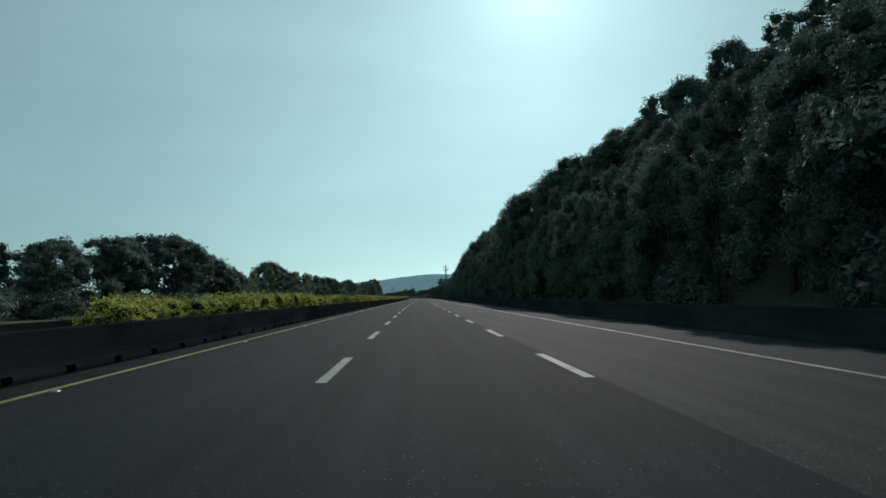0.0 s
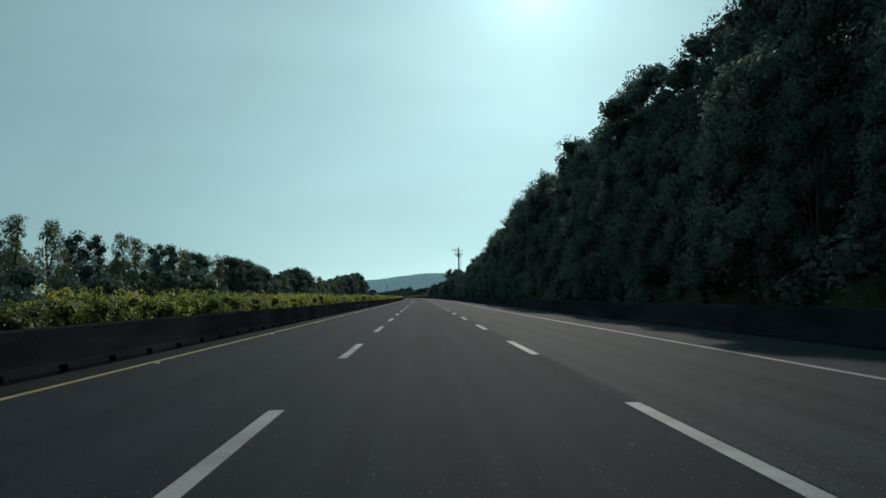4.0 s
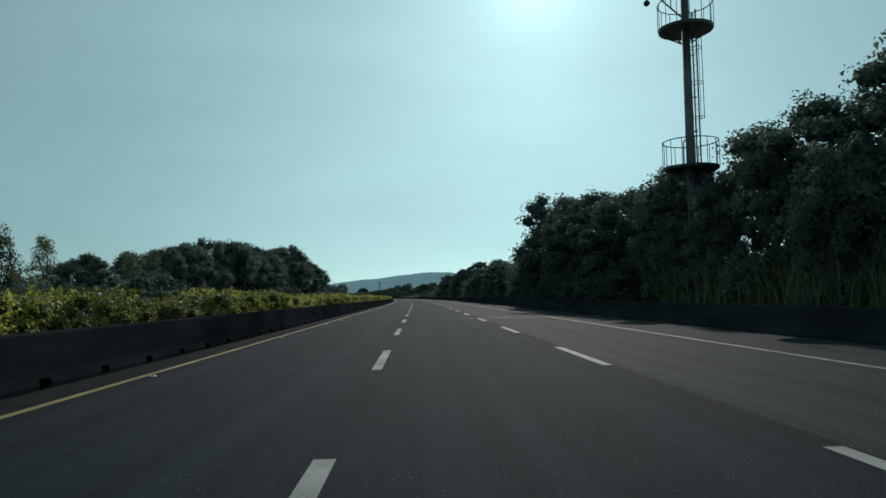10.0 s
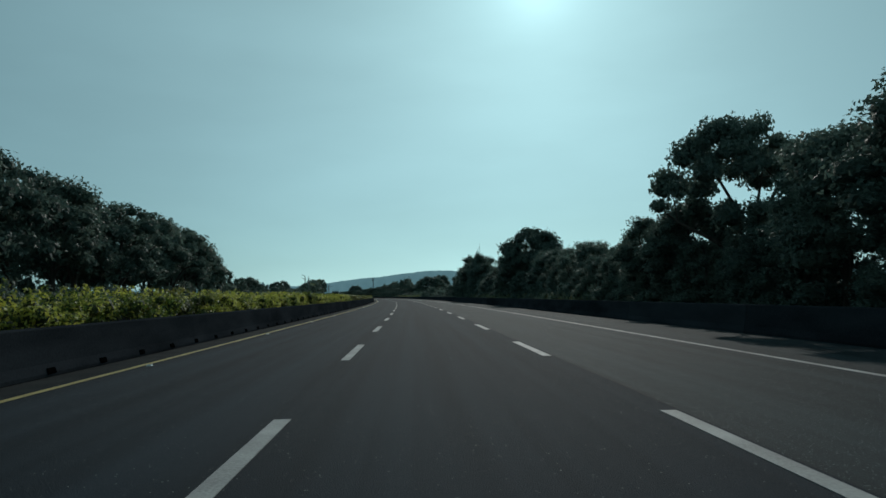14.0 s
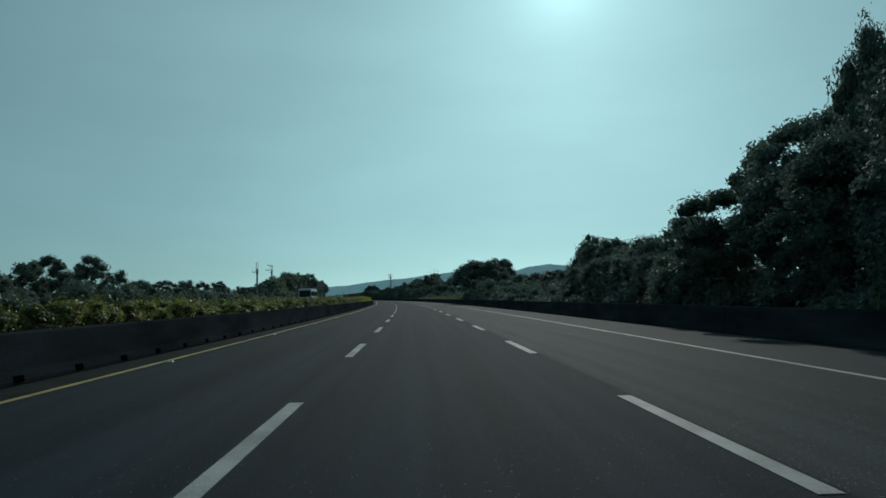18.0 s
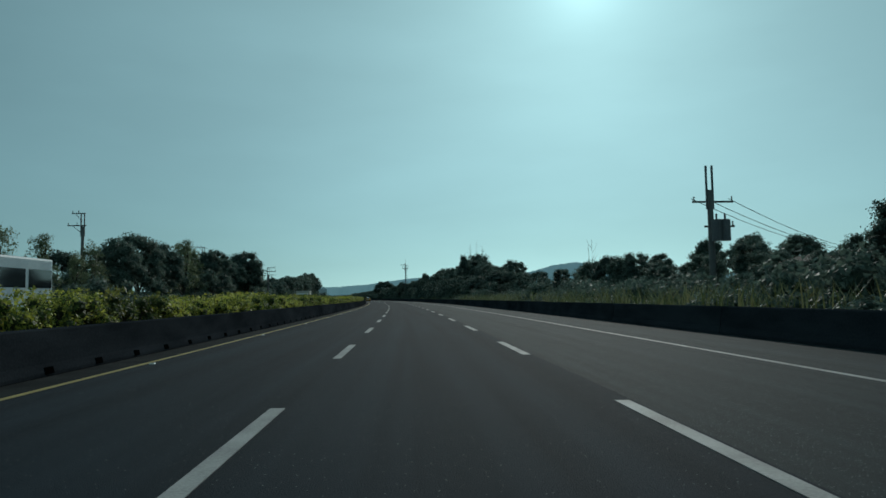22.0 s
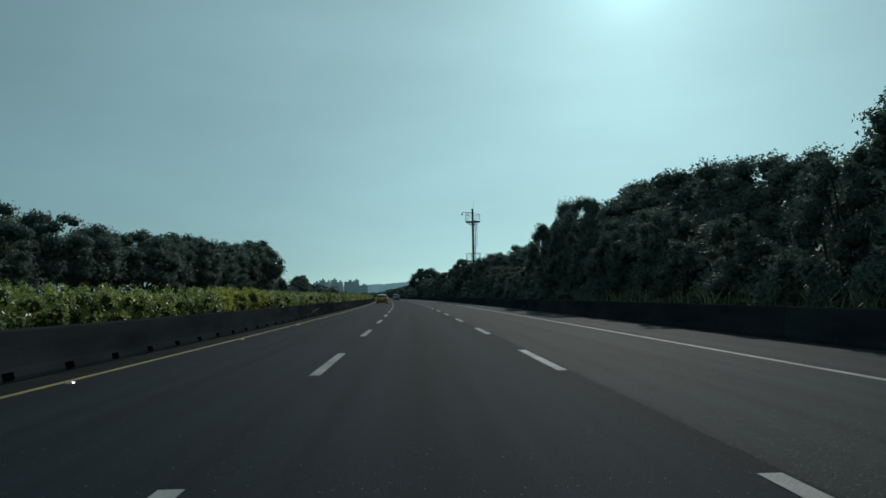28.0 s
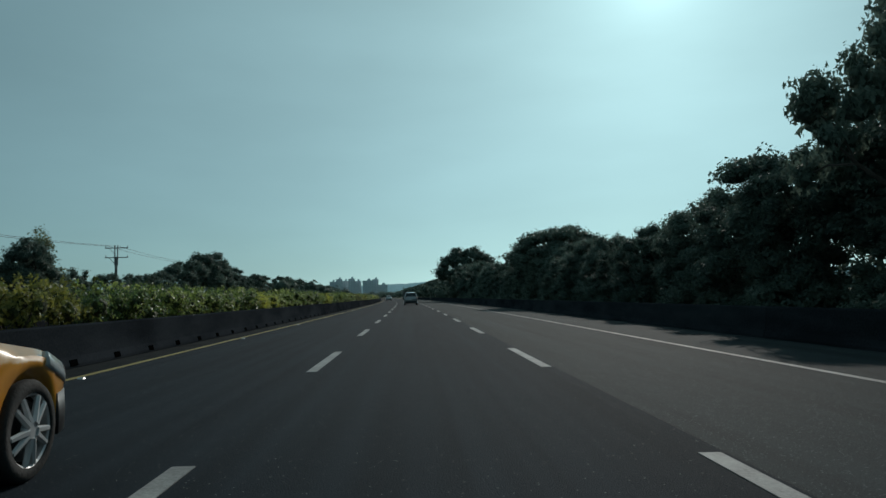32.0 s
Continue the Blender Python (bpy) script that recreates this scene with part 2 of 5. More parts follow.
M = dict(
    asphalt=tarmac("asphalt", (0.0090, 0.0150, 0.0210), (0.0200, 0.0315, 0.0430), 0.9, 0.10, 0.012),
    old_asphalt=tarmac("worn asphalt", (0.0112, 0.0180, 0.0210), (0.0290, 0.0430, 0.0485), 0.88, 0.16, 0.08),
    gutter=material("dusty asphalt by the barrier", ((0.014, 0.018, 0.020), (0.034, 0.038, 0.039)), 0.95, 1.2, 60.0, 0.4, spec=0.05, grit=0.8),
    white_line=material("white road paint", ((0.20, 0.20, 0.195), (0.44, 0.44, 0.43)), 0.75, 1.2, 40.0, 0.3),
    yellow_line=material("yellow road paint", ((0.27, 0.205, 0.06), (0.48, 0.375, 0.11)), 0.75, 1.2, 40.0, 0.3),
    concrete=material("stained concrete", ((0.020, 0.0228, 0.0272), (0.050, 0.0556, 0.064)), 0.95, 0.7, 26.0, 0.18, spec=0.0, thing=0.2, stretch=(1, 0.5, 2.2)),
    scuff=material("scraped concrete", ((0.022, 0.023, 0.025), (0.10, 0.098, 0.095)), 0.9, 6.0, 30.0, 0.2, grit=0.9),
    dark=material("black opening", ((0.002, 0.002, 0.002), (0.005, 0.005, 0.005)), 1.0, 3.0, 30.0, spec=0.0),
    soil=material("soil", ((0.05, 0.038, 0.025), (0.11, 0.085, 0.055)), 0.95, 1.2, 14.0, 0.6),
    earth=material("grassy earth", ((0.025, 0.035, 0.014), (0.075, 0.075, 0.035)), 0.95, 0.15, 4.0, 0.6),
    hedge=material("hedge leaf", ((0.050, 0.078, 0.014), (0.34, 0.33, 0.060)), 0.6, 0.9, 9.0, leaf=0.9, island=0.6, thing=0.45, spec=0.35),
    hedge_olive=material("olive hedge leaf", ((0.035, 0.052, 0.012), (0.17, 0.165, 0.038)), 0.55, 0.9, 9.0, leaf=0.9, island=0.6, thing=0.4, spec=0.4),
    hedge_green=material("green hedge leaf", ((0.040, 0.070, 0.018), (0.22, 0.26, 0.070)), 0.45, 0.9, 9.0, leaf=0.9, island=0.7, thing=0.4, spec=0.5),
    # leaf mass inside the hedge: shade among its leaves put into a darker green
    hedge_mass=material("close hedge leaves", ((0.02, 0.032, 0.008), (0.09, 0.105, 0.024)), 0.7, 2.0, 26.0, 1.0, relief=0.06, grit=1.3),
    leaf=material("tree leaf", ((0.042, 0.067, 0.056), (0.096, 0.130, 0.104)), 0.65, 0.25, 5.0, spec=0.25, leaf=0.7, island=0.35, thing=0.3),
    pale_leaf=material("pale tree leaf", ((0.05, 0.07, 0.036), (0.12, 0.14, 0.075)), 0.6, 0.25, 5.0, spec=0.4, leaf=0.9, island=0.4, thing=0.25),
    mass=material("close tree leaves", ((0.042, 0.064, 0.052), (0.110, 0.142, 0.108)), 0.8, 0.35, 9.0, 1.0, relief=0.16, grit=1.3, thing=0.2, spec=0.2),
    grass=material("tall grass", ((0.06, 0.085, 0.025), (0.19, 0.19, 0.09)), 0.55, 0.5, 6.0, leaf=0.5, island=0.5),
    bark=material("bark", ((0.03, 0.024, 0.018), (0.085, 0.07, 0.055)), 0.9, 2.0, 18.0, 0.6, stretch=(3, 3, 0.5)),
    steel=material("galvanised steel", ((0.10, 0.105, 0.11), (0.20, 0.205, 0.21)), 0.5, 1.0, 14.0, metal=0.6),
    pole=material("grey concrete pole", ((0.11, 0.11, 0.105), (0.20, 0.195, 0.185)), 0.85, 1.0, 14.0, 0.2),
    cable=paint("black cable", (0.02, 0.02, 0.02), 0.6),
    porcelain=paint("brown porcelain", (0.09, 0.05, 0.03), 0.3),
    taxi=material("orange-yellow car paint", ((0.62, 0.25, 0.015), (0.70, 0.29, 0.02)), 0.28, 1.0, 8.0, coat=0.6),
    white_paint=material("white car paint", ((0.62, 0.63, 0.64), (0.74, 0.75, 0.76)), 0.3, 1.0, 8.0, coat=0.5),
    silver=material("silver car paint", ((0.30, 0.31, 0.32), (0.40, 0.41, 0.42)), 0.32, 1.0, 8.0, metal=0.5, coat=0.5),
    bus_paint=material("pale blue bus paint", ((0.42, 0.52, 0.56), (0.58, 0.66, 0.68)), 0.4, 1.0, 8.0),
    cream=material("cream truck panel", ((0.48, 0.44, 0.36), (0.62, 0.58, 0.49)), 0.5, 1.0, 8.0),
    tarp=material("dark truck body", ((0.06, 0.065, 0.06), (0.11, 0.115, 0.11)), 0.7, 1.0, 8.0),
    glass=glass("dark car glass"),
    rubber=material("tyre rubber", ((0.012, 0.012, 0.012), (0.028, 0.028, 0.028)), 0.85, 5.0, 50.0, 0.3),
    rim=paint("alloy", (0.62, 0.63, 0.64), 0.4, 0.25),
    trim=paint("black plastic", (0.02, 0.02, 0.021), 0.5),
    lamp=paint("clear lamp glass", (0.62, 0.68, 0.70), 0.1),
    tail=paint("red lamp glass", (0.35, 0.02, 0.015), 0.15),
    reflector=paint("white reflector", (0.75, 0.75, 0.72), 0.2),
    plate=paint("plate", (0.6, 0.6, 0.58), 0.5),
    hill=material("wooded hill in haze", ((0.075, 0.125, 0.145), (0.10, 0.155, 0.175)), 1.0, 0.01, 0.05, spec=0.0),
    # far blocks and windows: the haze before them is put into pale colours
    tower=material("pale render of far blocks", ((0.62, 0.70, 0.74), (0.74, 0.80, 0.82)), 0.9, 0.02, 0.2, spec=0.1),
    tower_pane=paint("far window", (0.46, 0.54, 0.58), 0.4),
    shed=material("rusty sheet roof", ((0.045, 0.038, 0.034), (0.10, 0.082, 0.07)), 0.9, 0.8, 9.0, spec=0.1),
)


# haze over the far ridge is put into its blue and its glow
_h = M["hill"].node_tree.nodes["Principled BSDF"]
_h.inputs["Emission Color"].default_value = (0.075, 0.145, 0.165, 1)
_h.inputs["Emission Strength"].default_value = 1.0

# ------------------------------------------------------------------ mesh helpers
def link(name, verts, faces, mat, parent=None, label="", smooth=False):
    me = bpy.data.meshes.new(name)
    me.from_pydata([tuple(v) for v in verts], [], faces)
    me.materials.append(mat)
    if smooth:
        me.polygons.foreach_set("use_smooth", [True] * len(me.polygons))
    me.update()
    ob = new(name, me)
    ob.parent = parent
    if label:
        ob["label"] = label
    return ob


def part(name, bm, mat, parent, label="", smooth=False):
    """Link a bmesh as one mesh object under a thing or a part."""
    me = bpy.data.meshes.new(name)
    bmesh.ops.recalc_face_normals(bm, faces=bm.faces)
    bm.to_mesh(me)
    bm.free()
    me.materials.append(mat)
    if smooth:
        me.polygons.foreach_set("use_smooth", [True] * len(me.polygons))
    ob = new(name, me)
    ob.parent = parent
    if label:
        ob["label"] = label
    return ob


def again(ob, parent, m):
    """The same mesh once more, at m."""
    o = new(ob.name.split(".")[0], ob.data)
    o.parent = parent
    o.matrix_basis = m
    return o


def box(bm, size, centre, bevel=0.0, turn=None):
    r = bmesh.ops.create_cube(bm, size=1.0)
    m = Matrix.Translation(centre) @ (turn or Matrix()) @ Matrix.Diagonal((*size, 1))
    bmesh.ops.transform(bm, matrix=m, verts=r["verts"])
    if bevel:
        es = list({e for v in r["verts"] for e in v.link_edges})
        bmesh.ops.bevel(bm, geom=es, offset=bevel, segments=2, affect="EDGES", profile=0.6)
    return bm


def rod(bm, a, b, r0, r1=None, n=8):
    a, b = Vector(a), Vector(b)
    d = b - a
    q = bmesh.ops.create_cone(bm, cap_ends=True, segments=n, radius1=r0, radius2=r0 if r1 is None else r1, depth=d.length)
    bmesh.ops.transform(bm, matrix=Matrix.Translation((a + b) / 2) @ d.to_track_quat("Z", "Y").to_matrix().to_4x4(), verts=q["verts"])
    return bm


def ring(bm, radius, z, r, n=20, m=5):
    """A hoop lying flat."""
    rows = []
    for i in range(n):
        a = 2 * math.pi * i / n
        rows.append([bm.verts.new(((radius + r * math.cos(2 * math.pi * j / m)) * math.cos(a), (radius + r * math.cos(2 * math.pi * j / m)) * math.sin(a), z + r * math.sin(2 * math.pi * j / m))) for j in range(m)])
    for i in range(n):
        for j in range(m):
            bm.faces.new((rows[i][j], rows[(i + 1) % n][j], rows[(i + 1) % n][(j + 1) % m], rows[i][(j + 1) % m]))
    return bm


def strip(name, st_a, st_b, off_a, off_b, z, mat, step=5.0, thick=0.0, parent=None, label=""):
    """A ribbon along the road; thick: how deep its sides go down."""
    sts = np.arange(st_a, st_b + 0.01, step)
    vs, fs = [], []
    for s in sts:
        vs += [at(s, off_a, z), at(s, off_b, z)]
        if thick:
            vs += [at(s, off_a, z - thick), at(s, off_b, z - thick)]
    w = 4 if thick else 2
    for i in range(len(sts) - 1):
        a, b = i * w, (i + 1) * w
        fs.append((a, a + 1, b + 1, b))
        if thick:
            fs += [(a + 2, a, b, b + 2), (a + 1, a + 3, b + 3, b + 1)]
    ob = link(name, vs, fs, mat, parent, label)
    lane = ob.data.uv_layers.new(name="lane")
    for loop in ob.data.loops:
        i = loop.vertex_index
        lane.data[loop.index].uv = ((off_a, off_b)[i % w % 2], sts[i // w])
    return ob


# ------------------------------------------------------------------ lie of the land
BANK_AT = [-420, -60, 60, 130, 170, 210, 270, 300, 340, 420, 480, 505, 540, 600, 720, 760, 830, 1000, 2600]
BANK = [9.5, 9.5, 12.0, 11.5, 9.5, 7, 4.5, 2, 0.6, 0.4, 1.2, 2.0, 0.6, 0.3, 0.5, 1.4, 1.2, 0.8, 0.5]


def land(st, off):
    """The height of the ground beside the road."""
    if -23.0 < off < 8.6:
        return -0.15
    if off >= 8.6:
        u = min(max((off - 9.2) / 10.0, 0.0), 1.0)
        top = float(np.interp(st, BANK_AT, BANK))
        return top * u * u * (3 - 2 * u) + 0.05 + 0.25 * noise.noise((st * 0.11, off * 0.11, 0)) * u
    return 0.1 + 0.3 * noise.noise((st * 0.05, off * 0.05, 3.0)) * min((-23.0 - off) / 8.0, 1.0)


def build_ground():
    offs = [-1900, -900, -400, -200, -100, -60, -45, -36, -32, -28, -25, -23.2, -22.8, 8.4, 8.7, 9.5, 10.5, 11.5, 12.5, 13.5, 14.5, 16, 18, 20, 24, 30, 40, 60, 100, 200, 400, 900, 1900]
    sts = list(range(-420, 1101, 8)) + list(range(1120, 2601, 40))
    vs = [at(s, o, land(s, o)) for s in sts for o in offs]
    n = len(offs)
    fs = [(i * n + j, i * n + j + 1, (i + 1) * n + j + 1, (i + 1) * n + j) for i in range(len(sts) - 1) for j in range(n - 1)]
    return tagged(link("ground", vs, fs, M["earth"], smooth=True), "grassy earth beside the motorway, rising to a bank", "ground", kind="structure")


build_ground()

# ------------------------------------------------------------------ carriageways
L_EDGE, R_EDGE = -5.33, 5.47        # edge lines
L_FOOT, R_FOOT = -6.12, 8.12        # feet of the barriers
NEAR, FAR = -60.0, 1160.0
road = tagged(strip("road", NEAR - 200, ST1 - 20, L_FOOT - 0.3, 1.95, 0.0, M["asphalt"], 5.0, 0.12), "dark asphalt motorway carriageway with three lanes", "road", kind="structure")
strip("slow_lane", NEAR - 200, ST1 - 20, 1.951, R_FOOT + 0.3, 0.0, M["old_asphalt"], 5.0, 0.12, road, "paler worn asphalt of the slow lane")
tagged(strip("opposite_road", NEAR - 200, ST1 - 20, -22.6, -8.9, 0.0, M["asphalt"], 5.0, 0.12), "asphalt carriageway of the opposite direction", "road", kind="structure")
strip("edge_line", NEAR, ST1 - 60, L_EDGE - 0.06, L_EDGE + 0.06, 0.004, M["yellow_line"], 5.0, 0.0, road, "yellow painted edge line")
strip("edge_line", NEAR, ST1 - 60, R_EDGE - 0.065, R_EDGE + 0.065, 0.004, M["white_line"], 5.0, 0.0, road, "white painted edge line")
strip("gutter_strip", NEAR, FAR, L_FOOT + 0.035, L_EDGE - 0.12, 0.003, M["gutter"], 5.0, 0.0, road, "dusty brownish strip along the barrier")
strip("foot_joint", NEAR, FAR, L_FOOT - 0.002, L_FOOT + 0.035, 0.005, M["dark"], 5.0, 0.0, road, "dark joint at the barrier's foot")
DASH_END = 13.44
dash = None
for line in (-1.825, 1.825):
    for k in range(-6, 124):
        m = stand(DASH_END - 1.98 + 10.0 * k, line, 0.004)
        if dash is None:
            bm = bmesh.new()
            box(bm, (0.16, 3.96, 0.006), (0, 0, 0))
            dash = part("lane_dash", bm, M["white_line"], road, "white painted lane dash")
            dash.matrix_basis = m
        else:
            again(dash, road, m)
# raised reflectors beside the yellow line
bm = bmesh.new()
r = bmesh.ops.create_cube(bm, size=1.0)
for v in r["verts"]:
    v.co = Vector((v.co.x * (0.07 if v.co.z > 0 else 0.10), v.co.y * (0.05 if v.co.z > 0 else 0.10), 0.0 if v.co.z < 0 else 0.022))
stud = part("road_stud", bm, M["reflector"], road, "small white reflecting road stud")
stud.matrix_basis = stand(9.2, L_EDGE + 0.16, 0.002)
for k in range(1, 112):
    again(stud, road, stand(9.2 + 10 * k, L_EDGE + 0.16, 0.002))
for k in (2, 3):
    strip("joint_cover", 303.4 + 0.16 * k, 303.4 + 0.16 * k + 0.09, L_FOOT, R_FOOT, 0.004, M["steel"] if k == 2 else M["dark"], 0.09, 0.0, road, "steel bridge joint across the lanes")

# ------------------------------------------------------------------ barriers
BAR = [(0.0, 0.0), (0.0, 0.06), (0.045, 0.20), (0.105, 0.715), (0.125, 0.74), (0.32, 0.74)]


def barrier_mesh(name, prof, length, mirror):
    bm = bmesh.new()
    ends = []
    for y in (-length / 2 + 0.004, length / 2 - 0.004):
        ends.append([bm.verts.new(((-x if mirror else x), y, z)) for x, z in prof + [(prof[-1][0], 0.0)]])
    a, b = ends
    for i in range(len(a) - 1):
        bm.faces.new((a[i], a[i + 1], b[i + 1], b[i]))
    bm.faces.new(a)
    bm.faces.new(b)
    return bm


def barrier(name, label, off, mirror, high=1.0):
    base = tagged(new(name, None), label, "barrier", kind="structure")
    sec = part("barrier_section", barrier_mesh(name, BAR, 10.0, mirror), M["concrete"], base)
    first = True
    for st in np.arange(NEAR, FAR, 10.0):
        m = stand(st, off, 0.0, 0.0, 1.0, high)
        if first:
            sec.matrix_basis, first = m, False
        else:
            again(sec, base, m)
    return base


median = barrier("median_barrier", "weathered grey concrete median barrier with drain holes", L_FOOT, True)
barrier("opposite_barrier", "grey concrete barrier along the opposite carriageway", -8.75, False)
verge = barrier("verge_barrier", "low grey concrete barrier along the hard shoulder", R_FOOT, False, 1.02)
# drain holes at the foot of the median barrier
bm = bmesh.new()
box(bm, (0.05, 0.26, 0.10), (-0.018, 0, 0.086), 0.024, Matrix.Rotation(-math.atan2(0.045, 0.14), 4, "Y"))
hole = part("drain_hole", bm, M["dark"], median, "dark drain hole at the barrier's foot")
hole.matrix_basis = stand(8.0, L_FOOT + 0.004, 0.0)
for k in range(1, 300):
    again(hole, median, stand(8.0 + 1.8 * k, L_FOOT + 0.004, 0.0))
vs, fs = [], []
for k in range(300, 600):
    m = stand(8.0 + 1.8 * k, L_FOOT + 0.004, 0.0)
    o = len(vs)
    vs += [m @ Vector((x, y, z)) for dx in (-0.02, 0.012) for y in (-0.135, 0.135) for x, z in ((0.0 + dx, 0.04), (-0.03 + dx, 0.145))]
    fs += [(o + 4, o + 5, o + 7, o + 6), (o + 1, o + 3, o + 7, o + 5), (o, o + 1, o + 5, o + 4), (o + 2, o + 6, o + 7, o + 3)]
tagged(link("drain_hole", vs, fs, M["dark"], median), kind="stuff")
# pale scrapes low on the barrier
rng = random.Random(5)
for st in (172, 183, 251, 262, 803, 829, 851):
    ln = rng.uniform(1.5, 5.0)
    vs, fs = [], []
    for i in range(9):
        u = i / 8
        z0 = 0.235 + 0.012 * math.sin(9 * u + st) + 0.24 * u ** 0.8
        w = 0.012 + 0.085 * math.sin(math.pi * u) * rng.uniform(0.45, 1.0)
        for zz in (z0, z0 + w):
            x = 0.045 + (zz - 0.20) * 0.06 / 0.515
            vs.append(at(st + (u - 0.5) * ln, L_FOOT - x + 0.005, zz))
    fs = [(2 * i, 2 * i + 2, 2 * i + 3, 2 * i + 1) for i in range(8)]
    link("scrape_mark", vs, fs, M["scuff"], median, "pale scrape on the barrier")
tagged(strip("median_soil", NEAR, FAR, -8.42, -6.42, 0.6, M["soil"], 5.0, 0.5), "dry soil bed between the median barriers", "soil", kind="structure")


# ------------------------------------------------------------------ foliage
def _ball(level):
    bm = bmesh.new()
    bmesh.ops.create_icosphere(bm, subdivisions=level, radius=1.0)
    v = np.array([v.co[:] for v in bm.verts])
    f = np.array([[v.index for v in f.verts] for f in bm.faces])
    bm.free()
    return v, f


BALL = _ball(1)


def knobs(rs, d, k, n, swell):
    """How far a leafy clump swells in the directions d: each clump k of n has its own few knobs."""
    at_knob = rs.normal(size=(n, 9, 3))
    at_knob /= np.linalg.norm(at_knob, axis=2)[:, :, None]
    near = np.einsum("ij,ikj->ik", d, at_knob[k]).max(1)
    return 1.0 - swell * 0.55 + swell * np.exp(-7.0 * (1.0 - near))


def leafage(rs, centres, radii, count, size, squash=0.8, core=0.86, swell=0.3, slim=0.5, loose=0.0):
    """Clumps of leaves: small blades over the knobbly skin of each clump and the close leaf mass under it. Gives vertices, faces and the number of blades; loose: share of blades that stand off the skin."""
    c, r = np.asarray(centres, float), np.asarray(radii, float)
    n = len(c)
    seed = rs.randint(1 << 30)
    flat = np.array([1, 1, squash])
    k = rs.choice(n, count, p=(r ** 2) / (r ** 2).sum())
    d = rs.normal(size=(count, 3))
    d /= np.linalg.norm(d, axis=1)[:, None]
    d[:, 2] = np.where((d[:, 2] < -0.35) & (rs.uniform(size=count) < 0.7), -d[:, 2], d[:, 2])
    depth = rs.uniform(0.0, 1.0, count) ** 1.5
    off = 1.06 - 0.50 * depth + np.where(rs.uniform(size=count) < loose, rs.uniform(0.0, 0.2, count), 0.0)
    p = c[k] + d * (r[k] * off * knobs(np.random.RandomState(seed), d, k, n, swell))[:, None] * flat
    nrm = d * 0.7 + rs.normal(scale=0.6, size=(count, 3)) + np.array([0, 0, 0.25])
    nrm /= np.linalg.norm(nrm, axis=1)[:, None]
    a = np.cross(nrm, rs.normal(size=(count, 3)))
    a /= np.linalg.norm(a, axis=1)[:, None] + 1e-9
    b = np.cross(nrm, a)
    s = (size * rs.uniform(0.6, 1.35, count) * (1.0 + 0.6 * depth))[:, None]
    v = np.stack([p - a * s, p + a * s * 0.75 + b * s * slim, p + a * s * 0.35 - b * s * slim * 1.1 + nrm * s * 0.25], 1).reshape(-1, 3)
    f = np.arange(count * 3).reshape(-1, 3)
    if core:
        bv, bf = BALL
        m = len(bv)
        kk = np.repeat(np.arange(n), m)
        dd = np.tile(bv, (n, 1))
        q = c[kk] + dd * (r[kk] * core * knobs(np.random.RandomState(seed), dd, kk, n, swell) * rs.uniform(0.93, 1.07, n * m))[:, None] * flat
        g = (np.tile(bf, (n, 1)) + np.repeat(np.arange(n), len(bf))[:, None] * m) + len(v)
        v, f = np.concatenate([v, q]), np.concatenate([f, g])
    return v, f, count


def leafy(name, v, f, blades, leaf, mass, parent=None):
    """Link a mesh of blades over leaf mass."""
    me = bpy.data.meshes.new(name)
    me.from_pydata(v.tolist(), [], f.tolist())
    me.materials.append(leaf)
    me.materials.append(mass)
    me.polygons.foreach_set("material_index", [0] * blades + [1] * (len(f) - blades))
    me.polygons.foreach_set("use_smooth", [False] * blades + [True] * (len(f) - blades))
    ob = new(name, me)
    ob.parent = parent
    return ob


def limb(vs, fs, pts, r0, r1, n=6):
    """A bent tapering limb through the given points."""
    o = len(vs)
    for i, p in enumerate(pts):
        p = Vector(p)
        d = (Vector(pts[min(i + 1, len(pts) - 1)]) - Vector(pts[max(i - 1, 0)])).normalized()
        x = d.orthogonal().normalized()
        y = d.cross(x)
        r = r0 + (r1 - r0) * i / (len(pts) - 1)
        for j in range(n):
            a = 2 * math.pi * j / n
            vs.append(p + x * math.cos(a) * r + y * math.sin(a) * r)
    for i in range(len(pts) - 1):
        for j in range(n):
            fs.append((o + i * n + j, o + i * n + (j + 1) % n, o + (i + 1) * n + (j + 1) % n, o + (i + 1) * n + j))


